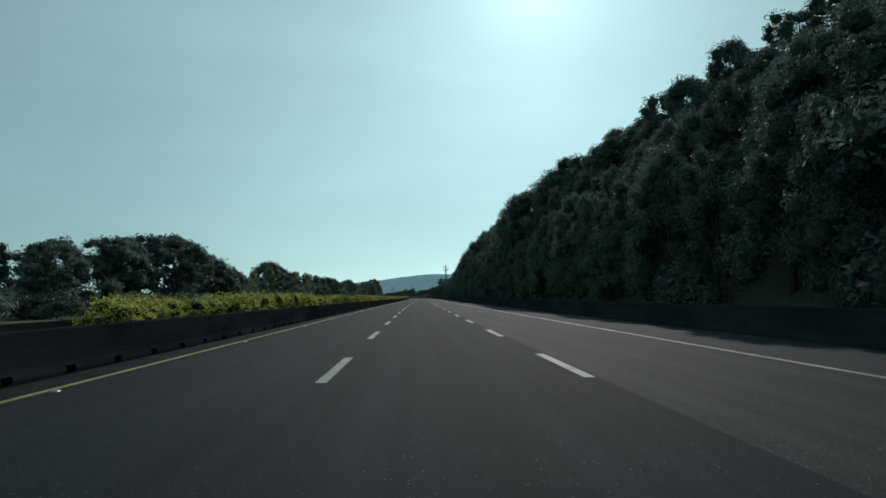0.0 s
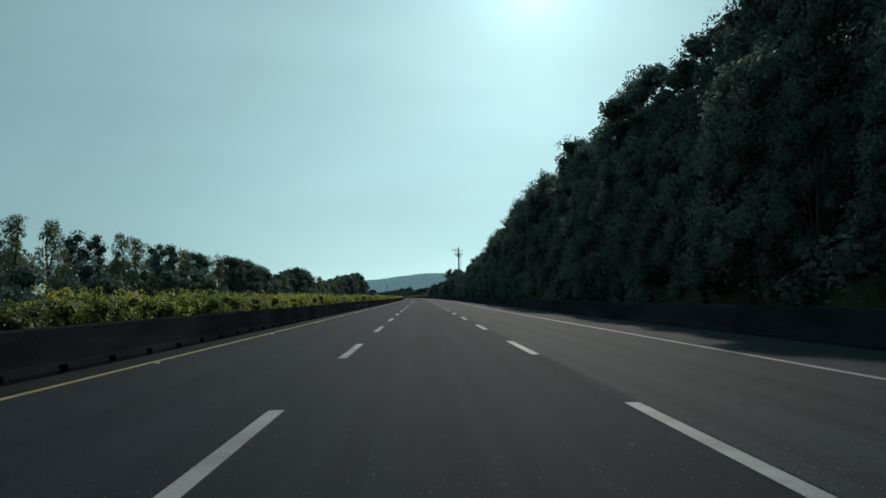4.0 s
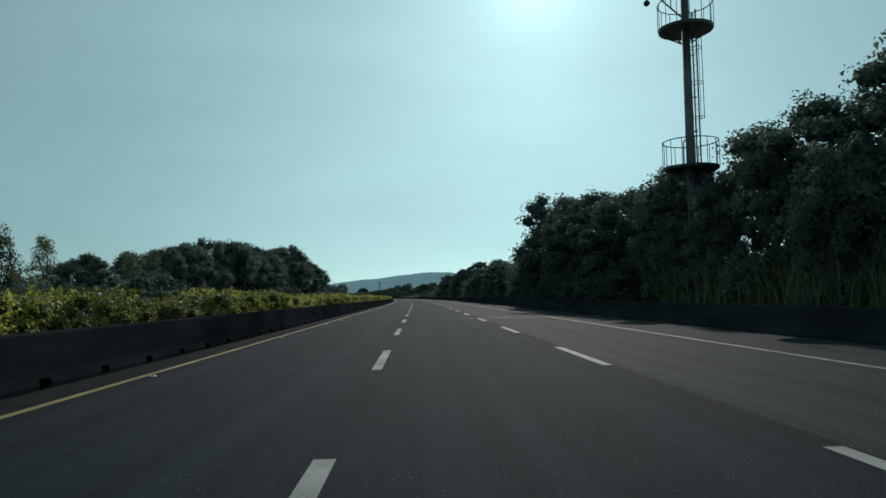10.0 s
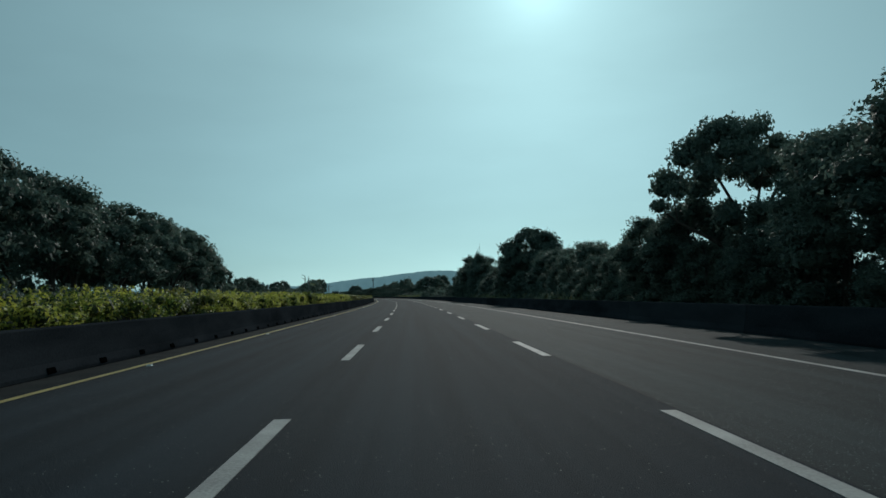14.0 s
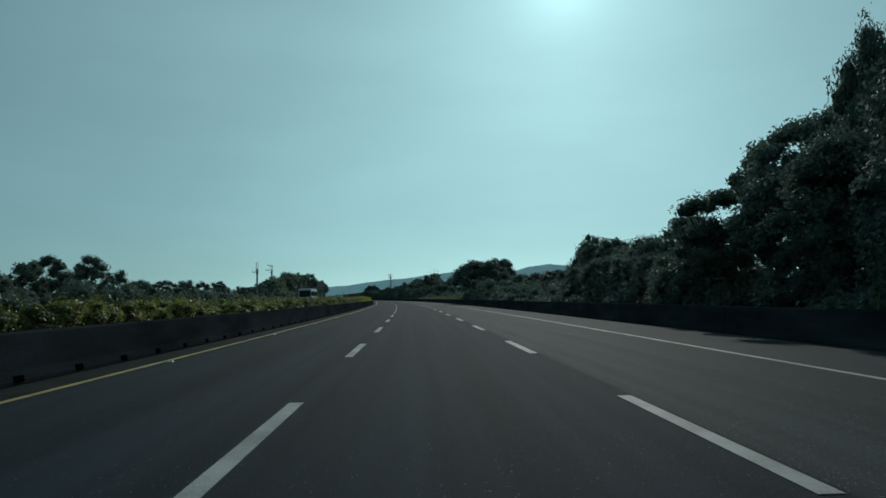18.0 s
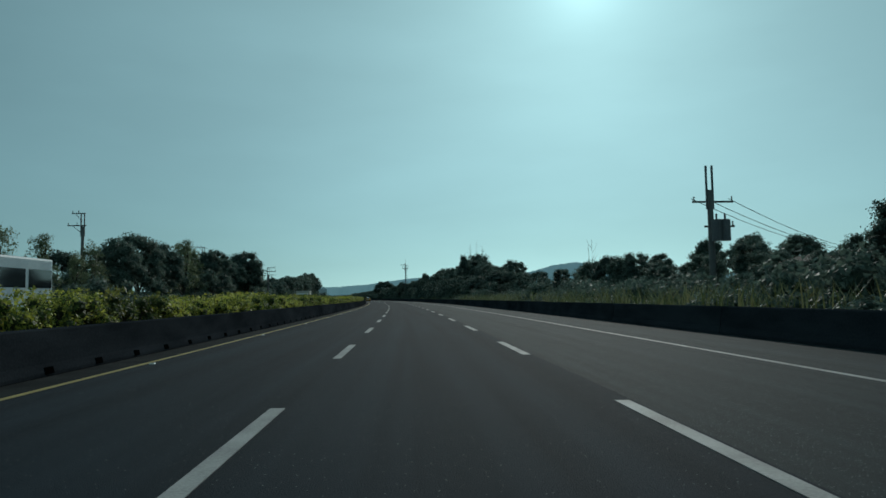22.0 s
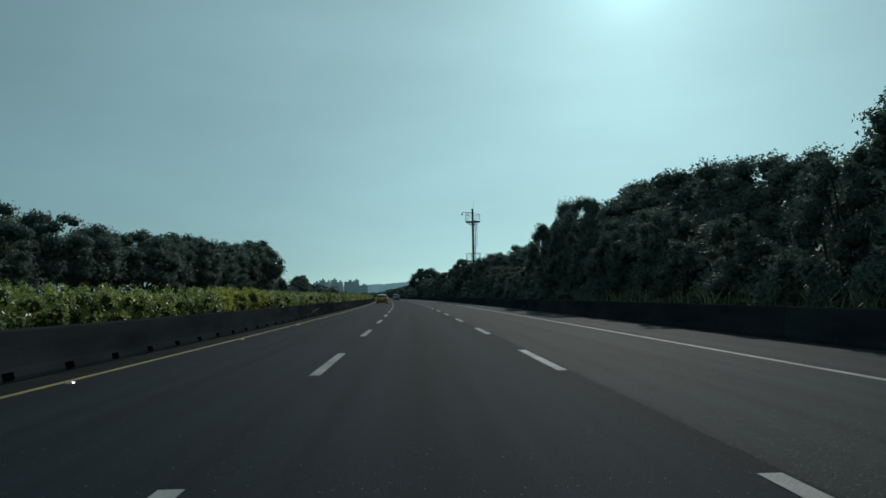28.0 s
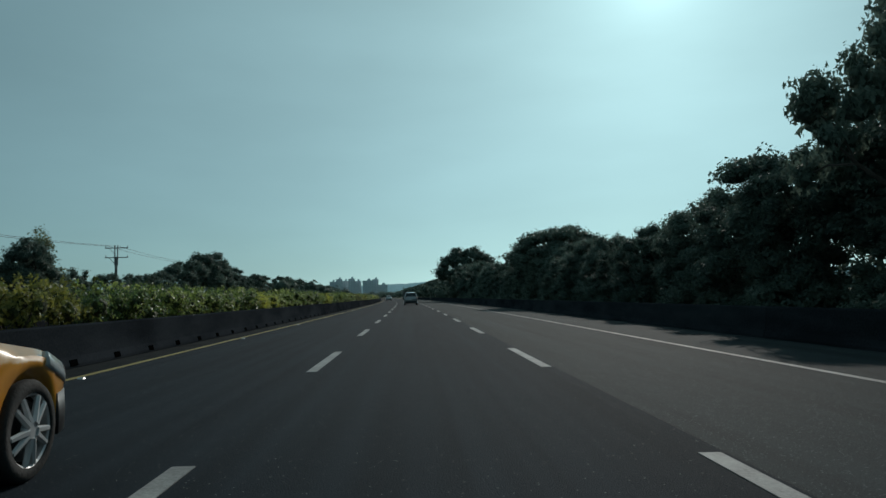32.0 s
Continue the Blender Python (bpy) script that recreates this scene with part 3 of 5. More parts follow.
def tree_kind(seed, kind, fine):
    """A tree 10 m high as an Empty with trunk and crown, out of which all of its kind are copied; fine: with small leaves, for those close to the road."""
    rs = np.random.RandomState(seed)
    tv, tf = [], []
    cs, rr = [], []
    squash, core, swell, loose = 0.8, 0.64, 0.5, 0.07
    if kind == "round":
        n, blades, fork = 38, 10500, 2.4
        for i in range(n):
            a, u = 2.4 * i + rs.uniform(-0.5, 0.5), -0.75 + 1.75 * (i + rs.uniform(0, 1)) / n
            w = math.sqrt(max(1 - u * u, 0.05)) * rs.uniform(0.72, 1.05)
            cs.append((2.9 * w * math.cos(a), 2.9 * w * math.sin(a), 5.6 + 3.1 * u + rs.uniform(-0.3, 0.3)))
            rr.append(rs.uniform(0.85, 1.45))
    elif kind == "spreading":
        n, blades, fork = 40, 10500, 2.2
        for i in range(n):
            a, w = 2.4 * i + rs.uniform(-0.5, 0.5), math.sqrt((i + rs.uniform(0, 1)) / n)
            cs.append((3.9 * w * math.cos(a), 3.9 * w * math.sin(a), 8.6 - 2.4 * w ** 2.5 - rs.uniform(0, 1) ** 2.0 * 4.4))
            rr.append(rs.uniform(0.75, 1.4))
        squash = 0.72
    elif kind == "umbrella":
        n, blades, fork, squash = 60, 12000, 2.2, 0.62
        for i in range(n):
            a, w = 2.4 * i + rs.uniform(-0.5, 0.5), math.sqrt((i + rs.uniform(0, 1)) / n)
            cs.append((5.5 * w * math.cos(a), 5.5 * w * math.sin(a), 9.0 - 2.7 * w * w - rs.uniform(0, 1) ** 2.2 * 3.0))
            rr.append(rs.uniform(0.75, 1.3))
    elif kind == "dome":
        n, blades, fork, squash = 70, 13000, 2.2, 0.75
        for i in range(n):
            a, u, d = 2.4 * i + rs.uniform(-0.5, 0.5), -0.2 + 1.2 * (i + rs.uniform(0, 1)) / n, rs.uniform(0.7, 1.0) ** 0.5
            w = math.sqrt(max(1 - u * u, 0.0)) * d
            cs.append((4.3 * w * math.cos(a), 4.3 * w * math.sin(a), 4.6 + 4.4 * u * d))
            rr.append(rs.uniform(0.8, 1.35))
    elif kind == "airy":
        n, blades, fork, squash, core, swell, loose = 46, 2900, 2.0, 1.1, 0.0, 0.5, 0.5
        for i in range(n):
            a, u = rs.uniform(0, 2 * math.pi), rs.uniform(0.0, 1.0)
            w = (1 - 0.75 * u) * math.sqrt(rs.uniform(0.05, 1.0))
            cs.append((2.5 * w * math.cos(a), 2.5 * w * math.sin(a), 3.0 + 6.4 * u))
            rr.append(rs.uniform(0.45, 0.9))
    elif kind == "creeper":
        n, blades, fork = 32, 8000, 2.0
        for i in range(n):
            a, u = 2.4 * i + rs.uniform(-0.6, 0.6), (i + rs.uniform(0, 1)) / n
            w = (1.0 - 0.6 * u ** 2) * rs.uniform(0.55, 1.1)
            cs.append((3.0 * w * math.cos(a), 3.0 * w * math.sin(a), 0.7 + 8.3 * u))
            rr.append(rs.uniform(0.8, 1.5) * (1.1 - 0.35 * u))
        squash, swell = 1.0, 0.4
    else:  # thicket: leafy down to the ground
        n, blades, fork = 40, 9500, 2.0
        for i in range(n):
            a, u = 2.4 * i + rs.uniform(-0.6, 0.6), (i + rs.uniform(0, 1)) / n
            w = (1.0 - 0.55 * u ** 2) * rs.uniform(0.6, 1.1)
            cs.append((3.0 * w * math.cos(a), 3.0 * w * math.sin(a), 0.8 + 8.1 * u))
            rr.append(rs.uniform(0.85, 1.5) * (1.1 - 0.3 * u))
        squash = 0.9
    size = {"airy": 0.12, "umbrella": 0.135, "dome": 0.14, "creeper": 0.11}.get(kind, 0.115)
    if kind in ("round", "spreading", "thicket") and not fine:
        blades, size = 4600, 0.155
    cs, rr = np.array(cs), np.array(rr)
    top = (cs[:, 2] + rr * squash).max()
    cs[:, 2] *= 10.0 / top
    base = new(kind + "_tree", None)
    lean = rs.uniform(-0.5, 0.5, 2)
    limb(tv, tf, [(0, 0, -0.6), (lean[0] * 0.3, lean[1] * 0.3, fork * 0.5), (lean[0], lean[1], fork)], 0.30, 0.21, 8)
    order = rs.permutation(n)[:16]
    for k, i in enumerate(order):
        e = Vector(cs[i])
        if k < 5:  # main limbs, crooked
            a = Vector((lean[0], lean[1], fork - 0.15))
            m1 = a.lerp(e, 0.35) + Vector(rs.uniform(-0.35, 0.35, 3)) + Vector((0, 0, 0.5))
            m2 = a.lerp(e, 0.7) + Vector(rs.uniform(-0.4, 0.4, 3)) + Vector((0, 0, 0.35))
            limb(tv, tf, [a, m1, m2, e], 0.15, 0.035, 5)
            joints = [m1, m2] if k == 0 else joints + [m1, m2]
        else:  # branches off them
            a = min(joints, key=lambda q: (q - e).length)
            limb(tv, tf, [a, a.lerp(e, 0.5) + Vector(rs.uniform(-0.3, 0.3, 3)), e], 0.055, 0.018, 4)
    link("trunk", tv, tf, M["bark"], base, "", True)
    v, f, blades = leafage(rs, cs, rr, blades, size, squash, core, swell, 0.5, loose)
    leafy("crown", v, f, blades, M["pale_leaf"] if kind == "airy" else M["leaf"], M["mass"], base)
    return base


def shrub_kind(seed):
    """A shrub 2 m high."""
    rs = np.random.RandomState(seed)
    n = 16
    a, w = rs.uniform(0, 2 * math.pi, n), np.sqrt(rs.uniform(0, 1, n))
    cs = np.stack([1.3 * w * np.cos(a), 1.3 * w * np.sin(a), rs.uniform(0.25, 1.5, n) * (1 - 0.4 * w)], 1)
    rr = rs.uniform(0.35, 0.62, n)
    base = new("shrub", None)
    v, f, blades = leafage(rs, cs, rr, 2000, 0.07, 0.9, 0.5, 0.5, 0.5, 0.25)
    leafy("crown", v, f, blades, M["leaf"], M["mass"], base)
    tv, tf = [], []
    for i in range(4):
        limb(tv, tf, [(0.06 * i - 0.1, 0, -0.2), tuple(cs[i] * 0.5), tuple(cs[i])], 0.03, 0.01, 4)
    link("stem", tv, tf, M["bark"], base)
    return base


KINDS = {}
for kind, seeds in (("round", (11, 12, 13)), ("spreading", (15, 16, 17)), ("umbrella", (21, 22)), ("dome", (25, 26)), ("airy", (31, 32)), ("thicket", (41, 42, 43)), ("creeper", (45, 46, 47))):
    KINDS[kind] = [tree_kind(s, kind, False) for s in seeds]
    KINDS["fine " + kind] = [tree_kind(s + 100, kind, True) for s in seeds] if kind in ("round", "spreading", "thicket") else KINDS[kind]
SHRUBS = [shrub_kind(s) for s in (51, 52, 53)]
TREE_WORDS = {
    "round": "dark green broadleaf tree with a dense rounded crown",
    "spreading": "dark green tree with a broad spreading crown of clumped leaves",
    "umbrella": "dark green tree with a wide flat umbrella crown",
    "dome": "dark green tree with a broad dense dome of leaves",
    "airy": "thin pale green tree with an airy open crown",
    "creeper": "dark green sapling hung with creepers behind the barrier",
    "thicket": "dark green tree overgrown with creepers to the ground",
}


def plant(proto, st, off, high, wide, label, category, group, unit):
    z = land(st, off)
    m = stand(st, off, z, rnd.uniform(0, 360), wide, (high - z) / unit / wide)
    return tagged(copy_thing(proto, m), label, category, group)


def tree(kind, st, off, top, wide=None, where="trees beside the opposite carriageway"):
    """top: the height of its crown over the road."""
    w = wide or max(0.45, min(1.05, top / 10.0 * rnd.uniform(0.85, 1.1)))
    fine = "fine " if where == RIGHT and off < 20 and st < 960 else ""
    return plant(rnd.choice(KINDS[fine + kind]), st, off, top, w, TREE_WORDS[kind], "tree", where, 10.0)


rnd = random.Random(77)
RIGHT = "trees on the bank beside the hard shoulder"
# left: beyond the opposite carriageway; crown tops by station
LEFT_AT = [-40, 20, 45, 60, 70, 80, 88, 95, 106, 115, 122, 133, 142, 155, 185, 210, 222, 234, 240, 247, 262, 275, 284, 290, 300, 308, 320, 327, 338, 350, 366, 380, 400,
            413, 425, 440, 465, 474, 481, 505, 511, 520, 532, 545, 560, 570, 587, 596, 604, 612, 625, 645, 655, 668, 678, 692, 704, 714, 725, 732, 743, 755, 770, 795,
            808, 825, 835, 850, 865, 880, 890, 905, 912, 925, 945, 955, 970, 978, 990, 1020, 1300]
LEFT_TOP = [5, 5, 5.5, 6.7, 7.8, 9, 8.5, 7.4, 6, 5.7, 7, 8.6, 7, 7.6, 7.5, 7.6, 7.5, 6.8, 4.3, 6.8, 8.7, 8.2, 6, 5, 7.6, 6, 6.4, 4.5, 6.2, 8, 9.8, 10.3, 9.8, 12.4, 11,
            11, 10.4, 8, 4.5, 5.2, 3.1, 4, 3.8, 5.6, 3, 3.9, 4.2, 3.7, 3.8, 3.6, 4.2, 7.2, 5.6, 8.3, 8.8, 9.2, 8.5, 8.2, 10, 5, 7.5, 4.4, 5.5, 7.5, 8.7, 8, 9, 9.5, 9.2,
            11, 12.6, 10, 5, 4.2, 4, 6, 8.5, 7, 5.5, 6.5, 6]
AIRY = [(100, 130), (145, 205), (238, 256), (284, 345), (640, 664), (684, 698), (708, 720), (738, 750), (800, 830)]
st = -10.0
while st < 1300:
    top = float(np.interp(st, LEFT_AT, LEFT_TOP))
    kind = "airy" if any(a <= st <= b for a, b in AIRY) and rnd.random() < 0.75 else ("thicket" if top < 5 and rnd.random() < 0.6 or rnd.random() < 0.12 else rnd.choice(("round", "spreading")))
    tree(kind, st, -28.0 + rnd.uniform(-1.2, 0.8), top * rnd.uniform(0.94, 1.02))
    if top > 5.5 and st < 930 and rnd.random() < 0.45:
        tree("round", st + rnd.uniform(1, 3), -33.5 + rnd.uniform(-2, 2), top * rnd.uniform(0.72, 0.98))
    st += (4.6 + 0.12 * top) * rnd.uniform(0.85, 1.15) if st < 1000 else 11.0
for st in np.arange(12.0, 1000.0, 12.0):
    top = float(np.interp(st, LEFT_AT, LEFT_TOP))
    plant(rnd.choice(SHRUBS), st, -24.8 + rnd.uniform(-0.7, 0.5), min(2.9, top * 0.6) * rnd.uniform(0.75, 1.1), rnd.uniform(1.5, 2.1), "dark green shrub beside the opposite carriageway", "shrub", "shrubs beside the opposite carriageway", 2.0)

# right: on and before the bank
RIGHT_AT = [-40, 20, 45, 70, 85, 100, 108, 113, 125, 140, 150, 170, 185, 200, 215, 230, 237, 245, 260, 280, 290, 300, 310, 318, 328, 334, 341, 350, 360, 366, 372, 377,
            385, 394, 399, 405, 410, 416, 425, 440, 450, 460, 468, 474, 478, 480, 483, 491, 497, 501, 506, 513, 516, 519, 528, 545, 556, 571, 579, 590, 598, 603, 606,
            612, 615, 618, 625, 632, 640, 652, 660, 668, 675, 679, 685, 691, 695, 700, 705, 710, 717, 730, 740, 747, 756, 770, 778, 784, 790, 800, 808, 814, 820, 827,
            834, 840, 845, 848, 857, 866, 876, 884, 890, 892, 900, 906, 915, 950, 975, 1000, 1300]
RIGHT_TOP = [14, 13.8, 14.2, 14.6, 13.8, 13.8, 13.2, 13.4, 13.6, 14.4, 14.2, 13.8, 13, 12.2, 12.4, 10.6, 9.6, 9.8, 10, 10.6, 8.3, 7.6, 7.2, 8.6, 9.8, 7.8, 4.4, 5, 5.2,
            5.6, 7.1, 5.6, 6, 5.9, 3.6, 5.2, 5, 3.6, 5, 5.2, 6.4, 6, 4.2, 3.3, 4.2, 5, 6.8, 7.7, 7.4, 5.4, 5.4, 4.8, 4, 3.8, 4.8, 4.5, 6, 7, 8.2, 10.6, 11, 8.4, 6.2,
            4.6, 4.2, 4.2, 2.8, 4, 2.8, 4.4, 4.6, 4.2, 4.1, 2.7, 2.7, 4.3, 4.6, 5, 5.2, 5.8, 6.6, 8, 10.5, 10, 6.6, 9, 8.7, 5.6, 8, 8.6, 9.6, 10.4, 10.6, 8.6, 6.8, 6.4,
            6.5, 7.1, 8.4, 7.6, 8, 6.6, 5.7, 5.2, 4.9, 4.3, 5.2, 5, 6.5, 7, 6.5]
EDGE_AT = [0, 60, 85, 110, 140, 215, 280, 330, 400, 440, 470, 512, 530, 552, 570, 606, 616, 650, 740, 790, 806, 822, 834, 857, 876, 884, 1000]
EDGE = [18, 16, 13.2, 14, 14.5, 13, 14, 10.6, 11, 13, 11.2, 11.2, 15, 20, 28, 30.5, 16, 18, 17, 16, 18.5, 19, 16.5, 16, 15, 12, 12]  # offset of the tallest row


def under(st, off):
    """How high a tree may be in front of the tallest row without standing over it, seen from the middle lane."""
    top = min(float(np.interp(st + d, RIGHT_AT, RIGHT_TOP)) for d in (0, 12, 26))
    return 1.1 + (top - 1.1) * (off + 0.5) / (max(off, float(np.interp(st, EDGE_AT, EDGE))) + 0.5)


st = 4.0
while st < 1300:
    top = float(np.interp(st, RIGHT_AT, RIGHT_TOP))
    off = float(np.interp(st, EDGE_AT, EDGE))
    kind = "thicket" if top < 4.8 or 583 < st < 706 or rnd.random() < (0.88 if st < 290 else 0.75 if 535 < st < 582 or 640 < st < 800 else 0.25) else rnd.choice(("round", "spreading"))
    front = max(11.3, min(off, 19.0) - 4.5)
    z = land(st, off)
    wide = max(0.42, min(1.1, (top - z) / 9.0))
    tree(kind, st, off + rnd.uniform(-0.8, 0.8), top * rnd.uniform(0.95, 1.02), wide, RIGHT)
    if st < 1010 and (490 < st < 735 or rnd.random() < (0.2 if st < 490 else 0.35)) and not 583 < st < 690 and not 340 < st < 352:
        tree("thicket", st + rnd.uniform(-1.5, 1.5), front + rnd.uniform(-0.4, 0.6), under(st, front) * rnd.uniform(0.78, 0.94), min(0.72, max(0.36, 0.085 * top)), RIGHT)
    if st < 300:  # leafy slope of the hill
        for o in np.arange(13.2, off - 1.0, 2.4):
            tree("thicket", st + rnd.uniform(-2.5, 2.5), o + rnd.uniform(-0.5, 0.5), max(land(st, o) + 2.0, under(st, o) * rnd.uniform(0.82, 0.96)), 0.5, RIGHT)
    if top > 9 and st < 300:
        tree("thicket", st + rnd.uniform(-2, 2), off + 4.5, top * rnd.uniform(0.92, 1.03), 0.9, RIGHT)
    st += max(3.6, 6.0 * wide) * rnd.uniform(0.85, 1.15) if st < 1000 else 10.0
for st in np.arange(342.0, 1000.0, 4.4):
    top = float(np.interp(st, RIGHT_AT, RIGHT_TOP))
    h = min(2.6, max(1.1, 0.34 * top)) * rnd.uniform(0.7, 1.15)
    plant(rnd.choice(SHRUBS), st + rnd.uniform(-0.5, 0.5), 10.4 + rnd.uniform(-0.15, 0.5), h, rnd.uniform(0.95, 1.25), "dark green shrub behind the concrete barrier", "shrub", "shrubs along the hard shoulder", 2.0)
for st in [*np.arange(14.0, 500.0, 3.7), *np.arange(720.0, 960.0, 4.4)]:  # creepers and saplings right behind the barrier
    if not 341 < st < 356:
        h = min(9.2, under(st, 10.6)) * rnd.uniform(0.70, 0.97)
        tree("creeper", st + rnd.uniform(-0.8, 0.8), 10.5 + rnd.uniform(-0.2, 0.5), h, min(0.62, max(0.42, 0.068 * h)), RIGHT)
# trees that stand out
for kind, st, off, top, wide in (("dome", 600.5, 12.4, 7.4, 1.10), ("dome", 607.0, 16.5, 8.0, 0.66), ("thicket", 600, 12.6, 3.6, 0.4), ("thicket", 608, 13.2, 4.4, 0.5), ("umbrella", 401.5, 11.6, 7.7, 0.60), ("round", 388, 12.4, 6.9, 0.6), ("umbrella", 882.5, 10.8, 7.7, 0.48), ("dome", 449, 12.5, 8.2, 0.8), ("thicket", 713, 20.0, 7.2, 0.7), ("thicket", 720, 20.5, 7.7, 0.75), ("thicket", 652, 18.5, 4.6, 0.5), ("thicket", 657, 18.0, 4.7, 0.5), ("dome", 931, 13.4, 7.4, 1.1), ("round", 484.5, 11.0, 7.6, 0.26), ("round", 489.5, 11.4, 8.1, 0.30), ("round", 503.5, 11.8, 8.5, 0.30), ("round", 815.5, 12.6, 9.0, 0.38), ("spreading", 821.5, 12.8, 8.0, 0.50), ("thicket", 826, 12.4, 7.2, 0.42), ("spreading", 809, 12.6, 8.2, 0.50), ("thicket", 805, 12.2, 5.6, 0.5), ("thicket", 816, 12.2, 6.2, 0.5),
                                 ("dome", 1012, 12.5, 11.4, 1.4), ("round", 330, 12.6, 9.8, 0.78), ("thicket", 858, 10.9, 6.6, 0.5), ("umbrella", 508, 13.2, 7.3, 0.52), ("thicket", 671, 14.5, 3.9, 0.42), ("umbrella", 706, 15.0, 5.2, 0.7), ("round", 734, 13.5, 9.6, 0.36), ("round", 618, 16.5, 5.6, 0.34), ("round", 918, -26.5, 5.8, 0.5), ("airy", 921, -27.5, 6.7, 0.8), ("round", 724, -27, 10.0, 1.0), ("dome", 893, -27.5, 12.4, 1.15)):
    tree(kind, st, off, top, wide, RIGHT if off > 0 else "trees beside the opposite carriageway")

for st, top in ((36, 0.7), (58, 0.9), (71, 0.9), (118, 0.9), (133, 1.0), (151, 1.3), (166, 1.0), (181, 1.4), (197, 1.3), (209, 1.0), (226, 0.7), (245, 0.5), (259, 0.9)):
    tree(rnd.choice(("round", "spreading")), st, float(np.interp(st, EDGE_AT, EDGE)) + rnd.uniform(-0.6, 1.0), float(np.interp(st, RIGHT_AT, RIGHT_TOP)) + top, rnd.uniform(0.34, 0.5), RIGHT)
for st, off, top in ((716, 72, 11.5), (728, 80, 12.5), (740, 76, 13.5), (752, 84, 15.2), (764, 80, 15.0), (778, 88, 14.2), (792, 80, 13.0), (806, 86, 12.4), (822, 82, 11.8)):
    tree("round", st, off, top, 1.25, "trees on the rise beyond the fields")


def bare_sapling(st, off, top, seed):
    """Thin leafless stems that stand over the bushes."""
    rs = np.random.RandomState(seed)
    z = land(st, off)
    tv, tf = [], []
    limb(tv, tf, [(0, 0, 0), (rs.uniform(-0.3, 0.3), 0.1, (top - z) * 0.5), (rs.uniform(-0.6, 0.6), 0.2, top - z)], 0.06, 0.012, 5)
    for i in range(9):
        u = rs.uniform(0.55, 0.95) * (top - z)
        a = rs.uniform(0, 2 * math.pi)
        limb(tv, tf, [(0, 0.1, u), (0.35 * math.cos(a), 0.35 * math.sin(a), u + 0.5), (0.6 * math.cos(a), 0.6 * math.sin(a), u + rs.uniform(0.7, 1.4))], 0.02, 0.006, 4)
    ob = tagged(link("bare_sapling", tv, tf, M["bark"]), "thin leafless sapling standing above the bushes", "tree", "bare saplings")
    ob.matrix_basis = stand(st, off, z, rs.uniform(0, 360))


for i, (st, off, top) in enumerate(((746, 16.5, 12.4), (742, 17.5, 12.2), (739, 18.2, 11.6), (750, 15.5, 10.8), (757, 16.0, 9.0), (668, 19.5, 6.4), (499, 12.6, 10.2))):
    bare_sapling(st, off, top, 90 + i)

# creepers and bushes that close the ground under the trees
rs = np.random.RandomState(19)


def undergrowth(label, places, leaves, size, knots):
    """places: middle and radius of each clump."""
    cs, rr = np.array([p[:3] for p in places]), np.array([p[3] for p in places])
    v, f, blades = leafage(rs, cs, rr, leaves, size, 0.85, knots, 0.4, 0.5, 0.2)
    tagged(leafy("undergrowth", v, f, blades, M["leaf"], M["mass"]), label, "undergrowth", kind="stuff")


bank, left = [], []
for st in np.arange(-20.0, 1000.0, 2.8):
    top, edge = float(np.interp(st, RIGHT_AT, RIGHT_TOP)), float(np.interp(st, EDGE_AT, EDGE))
    for off in np.arange(11.8 if 583 < st < 735 else 10.4 if st < 345 else 11.2, max(15.0, edge + 3.0), 2.3):
        s, o = st + rs.uniform(-1.2, 1.2), off + rs.uniform(-0.9, 0.9)
        z = land(s, o)
        bank.append((*at(s, o, z + rs.uniform(0.1, max(0.4, 0.34 * (top - z)))), rs.uniform(0.8, 1.4)))
        if st > 290 and top > 4.5 and o > 12.5:  # climbers that fill the middle of the crowns
            bank.append((*at(s, o, z + rs.uniform(0.4, 0.8) * max(0.5, under(s, o) - z - 1.2)), rs.uniform(0.7, 1.1)))
    top = float(np.interp(st, LEFT_AT, LEFT_TOP))
    for off in (-26.5, -28.8, -31.0):
        s, o = st + rs.uniform(-1.2, 1.2), off + rs.uniform(-0.9, 0.9)
        left.append((*at(s, o, rs.uniform(0.4, max(1.2, 0.5 * top))), rs.uniform(0.9, 1.5)))
undergrowth("dark green creepers and bushes under the trees on the bank", bank, 400000, 0.11, 0.5)
undergrowth("dark green bushes under the trees beyond the opposite carriageway", left, 110000, 0.16, 0.55)

# reeds and tall grass behind the barrier
rs = np.random.RandomState(9)


def grass_patch(name, st_a, st_b, off_a, off_b, count, tall):
    vs, fs = [], []
    for i in range(count):
        s, o = rs.uniform(st_a, st_b), rs.uniform(off_a, off_b)
        p = at(s, o, land(s, o))
        h = tall * rs.uniform(0.5, 1.1)
        a = rs.uniform(0, 2 * math.pi)
        d = Vector((math.cos(a), math.sin(a), 0))
        w = Vector((-d.y, d.x, 0)) * 0.022
        q = len(vs)
        vs += [p - w, p + w, p + d * h * 0.12 + Vector((0, 0, h * 0.6)) + w * 0.9, p + d * h * 0.12 + Vector((0, 0, h * 0.6)) - w * 0.9, p + d * h * 0.45 + Vector((0, 0, h * 0.95))]
        fs += [(q, q + 1, q + 2, q + 3), (q + 3, q + 2, q + 4)]
    tagged(link(name, vs, fs, M["grass"]), "tall pale green grass behind the barrier", "grass", kind="stuff")


grass_patch("tall_grass", 612, 722, 9.0, 12.5, 5200, 1.5)
grass_patch("tall_grass", 284, 299, 9.3, 11.2, 900, 2.4)
grass_patch("tall_grass", 415, 500, 9.0, 11.0, 2200, 1.3)
grass_patch("tall_grass", 722, 800, 9.0, 10.6, 1800, 1.4)


